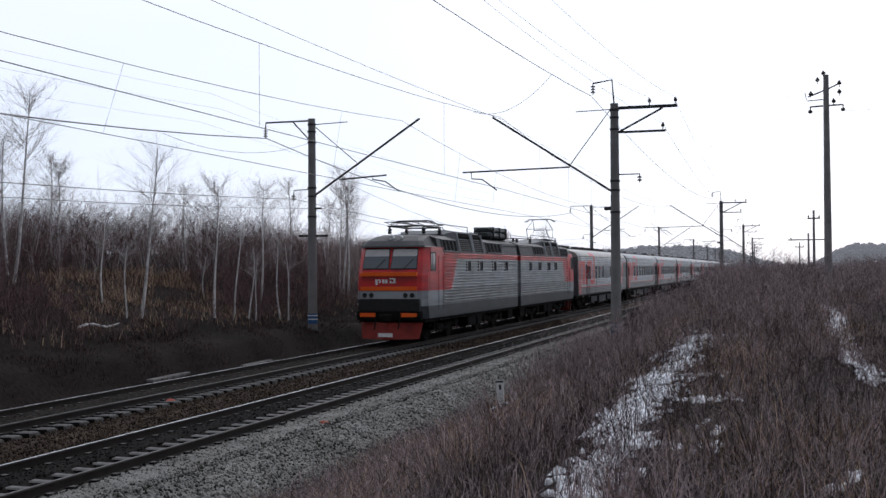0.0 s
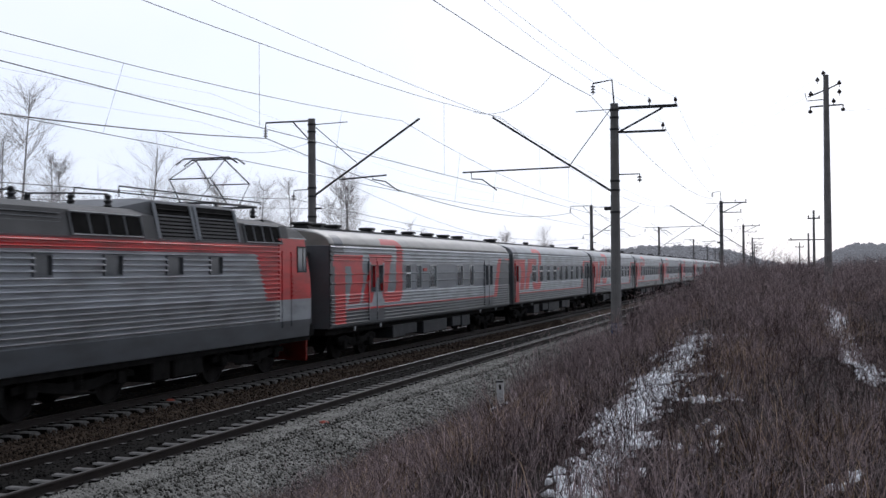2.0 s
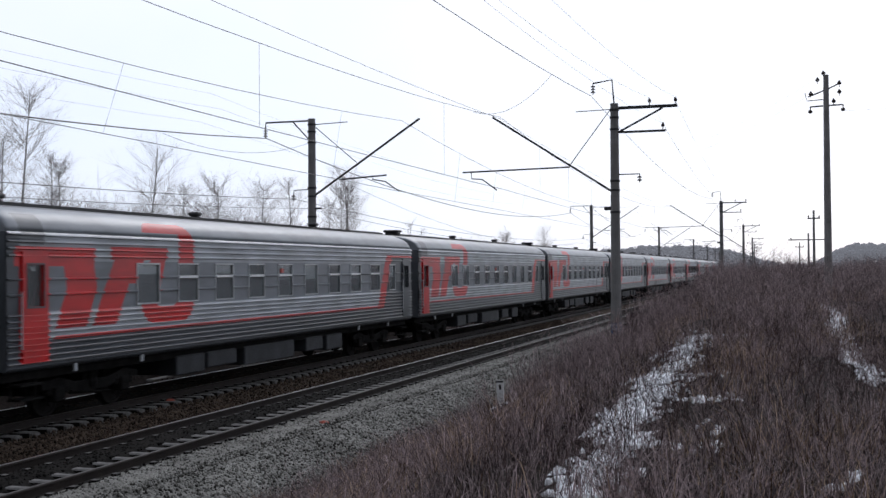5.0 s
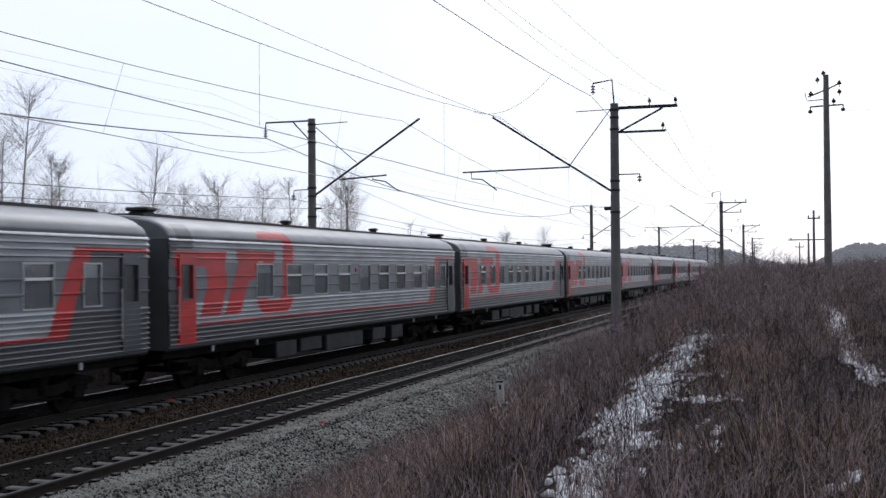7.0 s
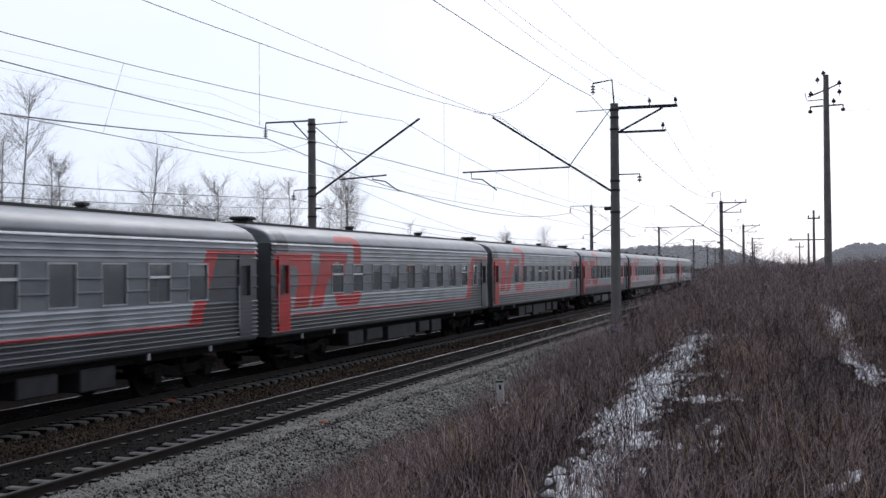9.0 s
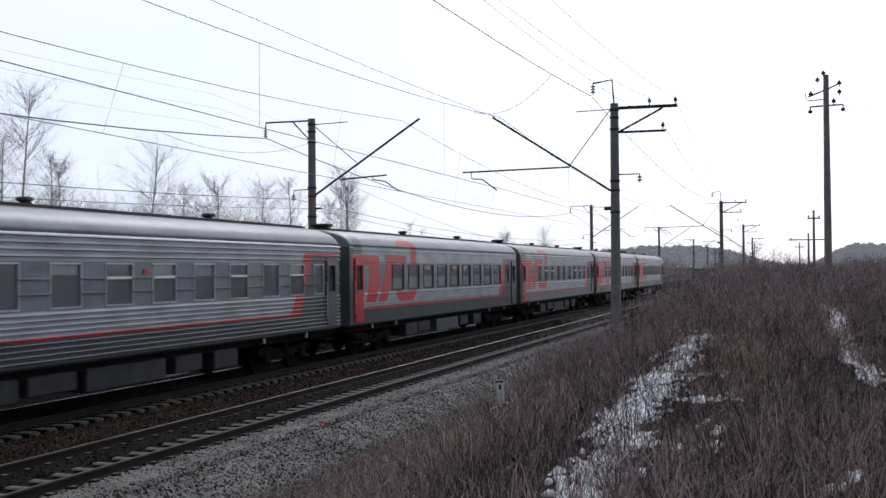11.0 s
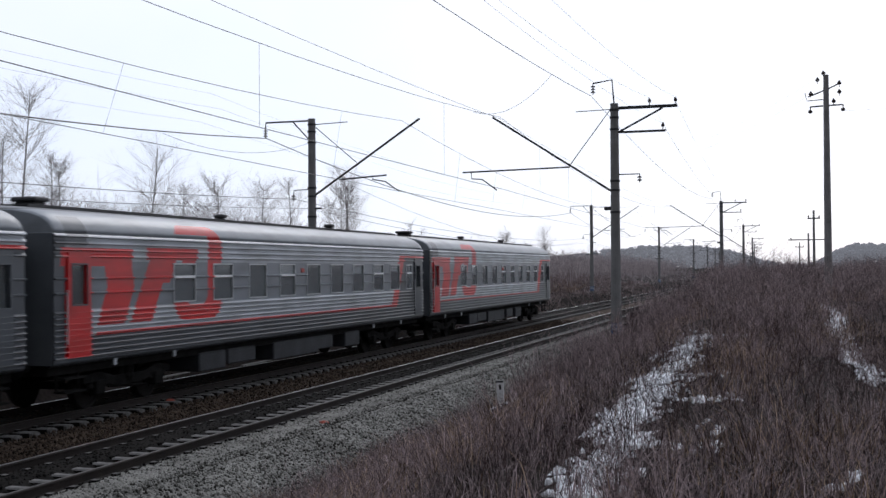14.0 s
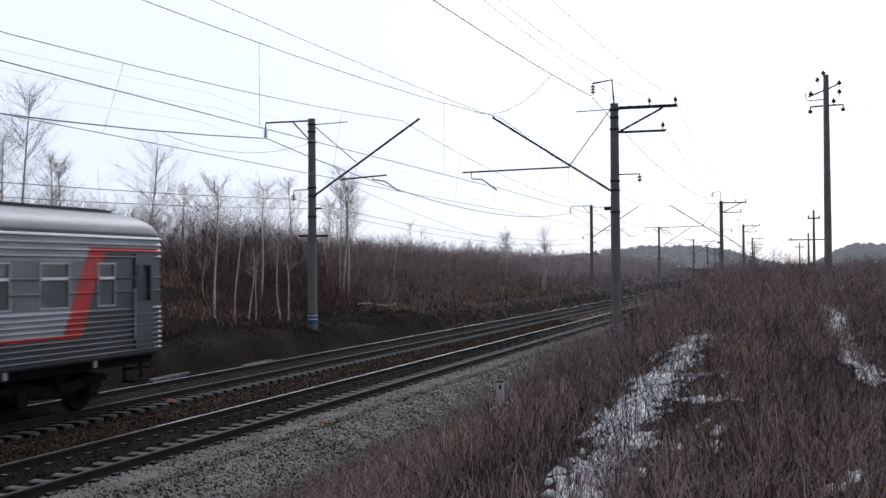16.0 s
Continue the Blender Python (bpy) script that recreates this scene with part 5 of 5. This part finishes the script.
def bare(x, y):
    # trodden spots before the marker post and the nearest mast
    return (abs(x + 0.253 * y) < 0.3 and 21.5 < y < 27.8) or (abs(x + 0.151 * y) < 0.32 and 36 < y < 45.2) or (abs(x + 0.1325 * y) < 0.26 and 33 < y < 49.5)


def clear_of_track(x, y, rng):
    # the bank end leaves the bending track in sight
    return (y < 44 or x > -0.082 * y) and strip_keep(x, y, rng)


def strip_keep(x, y, rng):
    return not (-2.4 < x < -1.6 and rng.random() < 0.25) and not bare(x, y)


thicket("thicket", "dense dark brown bare saplings on the far bank", 1900, (-46, -23.2), (14, 60), (1.5, 3.3), 11, M_THICKET, 10, 1.0, 0.009, glade)
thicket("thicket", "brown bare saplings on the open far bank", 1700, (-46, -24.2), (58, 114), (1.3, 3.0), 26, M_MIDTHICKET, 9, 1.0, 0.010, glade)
thicket("thicket", "low brown scrub at the foot of the far bank", 1000, (-26, -20.7), (16, 58), (0.5, 1.7), 12, M_THICKET, 7, 1.0, 0.009, glade)
thicket("thicket", "low brown scrub at the bank foot farther off, paled for haze", 1100, (-26, -21.2), (56, 150), (0.4, 1.5), 27, M_MIDTHICKET, 6, 1.0, 0.011, glade)
thicket("thicket", "distant bare woodland beyond the far bank, paled for haze", 2200, (-75, -23), (110, 330), (2.2, 3.6), 13, M_FARTHICKET, 6, 1.2, 0.03)
thicket("thicket", "pale grey bare birch saplings along the skyline", 240, (-44, -27), (30, 64), (2.6, 4.0), 36, M_TWIG, 14, 1.0, 0.0065)
thicket("scrub", "reddish brown bare scrub on the near bank", 900, (-7.2, -3.2), (26, 75), (0.5, 1.3), 14, M_WEED, 6, 1.0, 0.008, clear_of_track)
thicket("scrub", "reddish brown scrub along the bank crest", 2600, (-5.2, 14), (34, 110), (0.6, 1.55), 15, M_WEED, 6, 1.2, 0.009, clear_of_track)
thicket("scrub", "distant brown scrub beside the track, paled for haze", 900, (-4, 60), (105, 330), (1.0, 2.0), 16, M_FARTHICKET, 6, 1.2, 0.022)
thicket("scrub", "low branching reddish dry weeds on the near bank", 5200, (-7.3, 3.5), (7.5, 40), (0.15, 0.6), 19, M_WEED, 5, 1.3, 0.0045, strip_keep)
thicket("scrub", "dense dark leafless bush beside the mast", 60, (-6.85, -6.4), (49.6, 50.4), (1.0, 1.5), 20, M_FOOT, 22, 1.0, 0.014)
thicket("scrub", "tall thin dry stems on the near bank", 260, (-1.6, 2.6), (8.5, 26), (0.5, 1.3), 17, M_FOOT, 6, 1.2, 0.0055, None, True)
thicket("scrub", "dark stalks standing through the snow strip", 150, (-2.5, -1.2), (7.5, 24), (0.3, 0.9), 28, M_FOOT, 6, 1.2, 0.0045)
thicket("scrub", "dark upright bush stems on the bench", 120, (-1.6, 0.2), (22, 34), (0.8, 1.7), 18, M_WEED, 8, 1.0, 0.007)


def grass(name, label, count, xr, yr, hr, seed, material, power=1.6, width=0.005, keep=None):
    """Bent dry blades, two triangles each."""
    rng = np.random.RandomState(seed)
    y = yr[0] + (yr[1] - yr[0]) * rng.rand(count) ** power
    x = xr[0] + (xr[1] - xr[0]) * rng.rand(count)
    dens = np.array([noise.noise((a * 0.7, b * 0.7, 5.0)) for a, b in zip(x, y)])
    broad = np.array([noise.noise((a * 0.33, b * 0.2, 9.0)) for a, b in zip(x, y)])
    ok = rng.rand(count) < np.clip(0.55 + 1.2 * dens + 0.9 * broad, 0.05, 1)
    if keep:
        ok &= np.array([keep(a, b) for a, b in zip(x, y)]) > rng.rand(count)
    x, y, dens = x[ok], y[ok], dens[ok]
    n = len(x)
    bx = np.array([bend(t) for t in y])
    z = np.array([ground_z(a + c, b) for a, b, c in zip(x, y, bx)]) - 0.02
    h = (hr[0] + (hr[1] - hr[0]) * rng.rand(n) ** 1.5) * (0.75 + 0.9 * dens)
    a = rng.rand(n) * 6.283
    lean = h * (0.2 + 1.2 * rng.rand(n) ** 1.3)
    w = width * (0.7 + 0.6 * rng.rand(n)) * (1 + y / 40)
    b = rng.rand(n) * 6.283
    p = np.stack([x + bx, y, z], 1)
    side = np.stack([np.cos(b) * w, np.sin(b) * w, 0 * w], 1)
    mid = p + np.stack([np.cos(a) * lean * 0.3, np.sin(a) * lean * 0.3, h * 0.6], 1)
    tip = p + np.stack([np.cos(a) * lean, np.sin(a) * lean, h * 0.9], 1)
    v = np.stack([p - side, p + side, mid + side * 0.6, mid - side * 0.6, tip], 1).reshape(-1, 3)
    i = np.arange(n)[:, None] * 5
    f = np.concatenate([i + np.array([[0, 1, 2]]), i + np.array([[0, 2, 3]]), i + np.array([[3, 2, 4]])])
    tagged(new(name, fast_mesh(name, v, f, material)), label, "grass", kind="stuff")


STRIP_LINE = [(7, -1.38), (12, -1.75), (17, -1.95), (28, -2.2)]     # snowy strip, y to x


def off_strip(x, y):
    # thinner growth on the trodden snowy strip
    if bare(x, y):
        return 0.04
    centre = lerp(STRIP_LINE, y) + 0.1 * math.sin(y * 1.3)
    return 0.12 if abs(x - centre) < 0.3 + 0.12 * math.sin(y * 0.7) and y < 29 else 1.0


grass("dry_weeds", "dark reddish dry weeds on the near bank", 70000, (-7.7, 4.5), (6.5, 45), (0.12, 0.5), 21, M_WEED, 1.5, 0.004, off_strip)
grass("dry_grass", "pale straw-coloured dry grass tufts on the near bank", 60000, (-7.5, 4.5), (6.5, 45), (0.12, 0.55), 22, M_GRASS, 1.5, 0.0035, lambda x, y: off_strip(x, y) * (0.1 + smooth(-0.1, 0.25, noise.noise((x * 0.35, y * 0.25, 1.0)) + 0.12 * smooth(-1, 2, x))))
grass("dry_weeds", "dark dry weeds along the bank crest", 45000, (-7.5, 14), (40, 120), (0.2, 0.7), 23, M_WEED, 1.3, 0.006, off_strip)
grass("dry_grass", "straw-coloured grass on the far slope", 30000, (-30, -20.5), (28, 60), (0.2, 0.6), 24, M_GRASS, 1.0, 0.007, lambda x, y: 0.9 if -29.5 < x < -21.5 and 32 - (x + 22) * 0.9 < y < 44 - (x + 22) else 0.1)
grass("dry_grass", "pale dry grass on the open far slope", 30000, (-28, -20.6), (54, 130), (0.2, 0.55), 29, M_GRASS, 1.0, 0.006, lambda x, y: 0.15 + 0.8 * smooth(-0.1, 0.2, noise.noise((x * 0.3, y * 0.12, 6.0))))
grass("dry_weeds", "short dark weeds on the earth berm beside the track", 30000, (-20.8, -17.9), (14, 70), (0.05, 0.22), 30, M_FOOT, 1.2, 0.005)
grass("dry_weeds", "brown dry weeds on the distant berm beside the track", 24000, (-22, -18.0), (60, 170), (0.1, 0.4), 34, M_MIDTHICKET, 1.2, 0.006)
grass("dry_weeds", "weeds on the distant far bank, paled for haze", 26000, (-60, -18.5), (110, 330), (0.4, 1.0), 35, M_FARTHICKET, 1.3, 0.006)
grass("dry_weeds", "dark dry weeds at the foot of the far bank", 42000, (-30, -20.0), (14, 130), (0.1, 0.4), 25, M_FOOT, 1.2, 0.005)


def snow(name, label, spots, seed):
    """Thin uneven lumps of old snow."""
    rng = np.random.RandomState(seed)
    v, f = [], []
    for x, y, s, n in spots:
        for _ in range(int(n * 0.85) if n > 20 else n):
            px, py = x + rng.randn() * s * 0.45, y + rng.randn() * s * 1.2
            z = ground_z(px, py)
            r = 0.01 + 0.026 * rng.rand() ** 1.5
            k = len(v)
            m = 6
            rot, long = 1.0 + rng.randn() * 0.5, 1.2 + 2.6 * rng.rand()
            cr, sr = math.cos(rot), math.sin(rot)
            for rr, hh in ((1.0, -0.015), (0.85, 0.022), (0.3, 0.034)):
                for i in range(m):
                    a = i * 6.283 / m
                    q = r * rr * (0.45 + 0.9 * rng.rand())
                    ex, ey = q * long * math.cos(a), q * math.sin(a)
                    v.append((px + ex * cr - ey * sr, py + 1.8 * (ex * sr + ey * cr), z + hh + 0.012 * rng.rand()))
            for g in range(2):
                for i in range(m):
                    a, b = k + g * m + i, k + g * m + (i + 1) % m
                    f += [(a, b, b + m), (a, b + m, a + m)]
            f += [(k + 2 * m, k + 2 * m + i, k + 2 * m + i + 1) for i in range(1, m - 1)]
    tagged(new(name, fast_mesh(name, v, f, M_SNOW)), label, "snow", kind="stuff")


strip = [(lerp(STRIP_LINE, y) + 0.1 * math.sin(y * 1.3) + 0.05 * math.sin(y * 3), y, 0.19 + 0.012 * (y - 7) + 0.12 * math.sin(y * 0.9) ** 2, 27) for y in np.arange(7.4, 27.3, 0.36)]
snow("snow_strip", "broken strip of old snow along the bank shoulder", strip, 31)
snow("snow_patches", "scattered small snow patches among dry weeds", [(-1.35, 17.5, 0.25, 14), (-1.1, 18.6, 0.3, 14), (-1.2, 14.6, 0.2, 12), (-0.9, 14.9, 0.3, 12), (-0.85, 12.3, 0.2, 9), (-1.6, 13.2, 0.15, 9), (-0.8, 10.9, 0.25, 9), (0.25, 8.9, 0.12, 4), (-1.4, 26, 0.3, 8), (-0.6, 22, 0.3, 7), (-6.2, 26.0, 0.16, 8), (-6.5, 25.2, 0.12, 6), (0.4, 9.5, 0.16, 4)], 32)
snow("snow_rut", "snow lying in a rut on the bench", [(1.05 + (y - 20) * -0.005 + 0.1 * math.sin(y), y, 0.22, 34) for y in np.arange(19.5, 36, 0.45)], 33)


def far_woods(name, label, x0, x1, y, top, seed, n):
    """Distant wood: a bank of many small irregular clumps."""
    rng = np.random.RandomState(seed)
    octa = np.array([(1, 0, 0), (-1, 0, 0), (0, 1, 0), (0, -1, 0), (0, 0, 1), (0, 0, -1)], float)
    tri = np.array([(0, 2, 4), (2, 1, 4), (1, 3, 4), (3, 0, 4), (2, 0, 5), (1, 2, 5), (3, 1, 5), (0, 3, 5)])
    x = x0 + (x1 - x0) * rng.rand(n)
    yy = y + 90 * rng.rand(n)
    hump = np.array([top(a) * (0.92 + 0.16 * noise.noise((a * 0.06, 2.0, seed))) for a in x])
    z = hump * (0.15 + 0.85 * rng.rand(n) ** 0.6)
    s = 0.45 + 0.8 * rng.rand(n)
    v = octa[None] * (0.5 + 0.8 * rng.rand(n, 6, 1)) * s[:, None, None] * np.array([1.3, 1, 1.1]) + np.stack([x, yy, z], 1)[:, None]
    f = (np.arange(n)[:, None, None] * 6 + tri[None]).reshape(-1, 3)
    tagged(new(name, fast_mesh(name, v.reshape(-1, 3), f, M_FARWOOD_HAZE)), label, "woods", kind="stuff")


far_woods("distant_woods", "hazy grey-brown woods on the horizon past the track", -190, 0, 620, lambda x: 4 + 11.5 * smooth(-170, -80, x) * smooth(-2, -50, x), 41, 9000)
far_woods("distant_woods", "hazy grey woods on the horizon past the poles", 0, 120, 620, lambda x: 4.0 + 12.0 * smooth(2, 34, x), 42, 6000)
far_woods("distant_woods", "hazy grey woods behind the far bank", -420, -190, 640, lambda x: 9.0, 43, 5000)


# ---------------------------------------------------------------- movement
# small unevenness of the run, metres against an even pace, at half seconds
SLIP = {0.0: 0.2, 0.5: 0.0, 1.0: -0.3, 1.5: -0.3, 2.0: -0.1, 2.5: 0.3, 3.0: -0.25, 3.5: 0.05, 4.0: -0.25, 6.5: 0.45, 7.5: 0.55, 8.5: 0.7, 9.0: -0.25, 11.5: 0.2, 12.5: 0.15, 13.0: -0.1, 13.5: 0.1, 14.0: 0.2, 15.0: -0.2, 15.5: -0.1, 16.0: -0.5}


def motions():
    times = [i * 0.5 for i in range(33)]
    for vehicle, off in TRAIN:
        rows = []
        for t in times:
            y = TAIL + travel(t) + off + SLIP.get(t, 0.0)
            rows.append((t, pose(FAR_X + bend(y), y, 0, 0, 0, bend_turn(y))))
        walk(vehicle, rows)
    for ws, y, r in SPINNING:
        at = ws.matrix_basis.translation.copy()
        rows = [(i / FPS, Matrix.Translation(at) @ Matrix.Rotation(-(travel(i / FPS) - travel(0)) / r, 4, "X")) for i in range(0, 481)]
        walk(ws, rows)


motions()
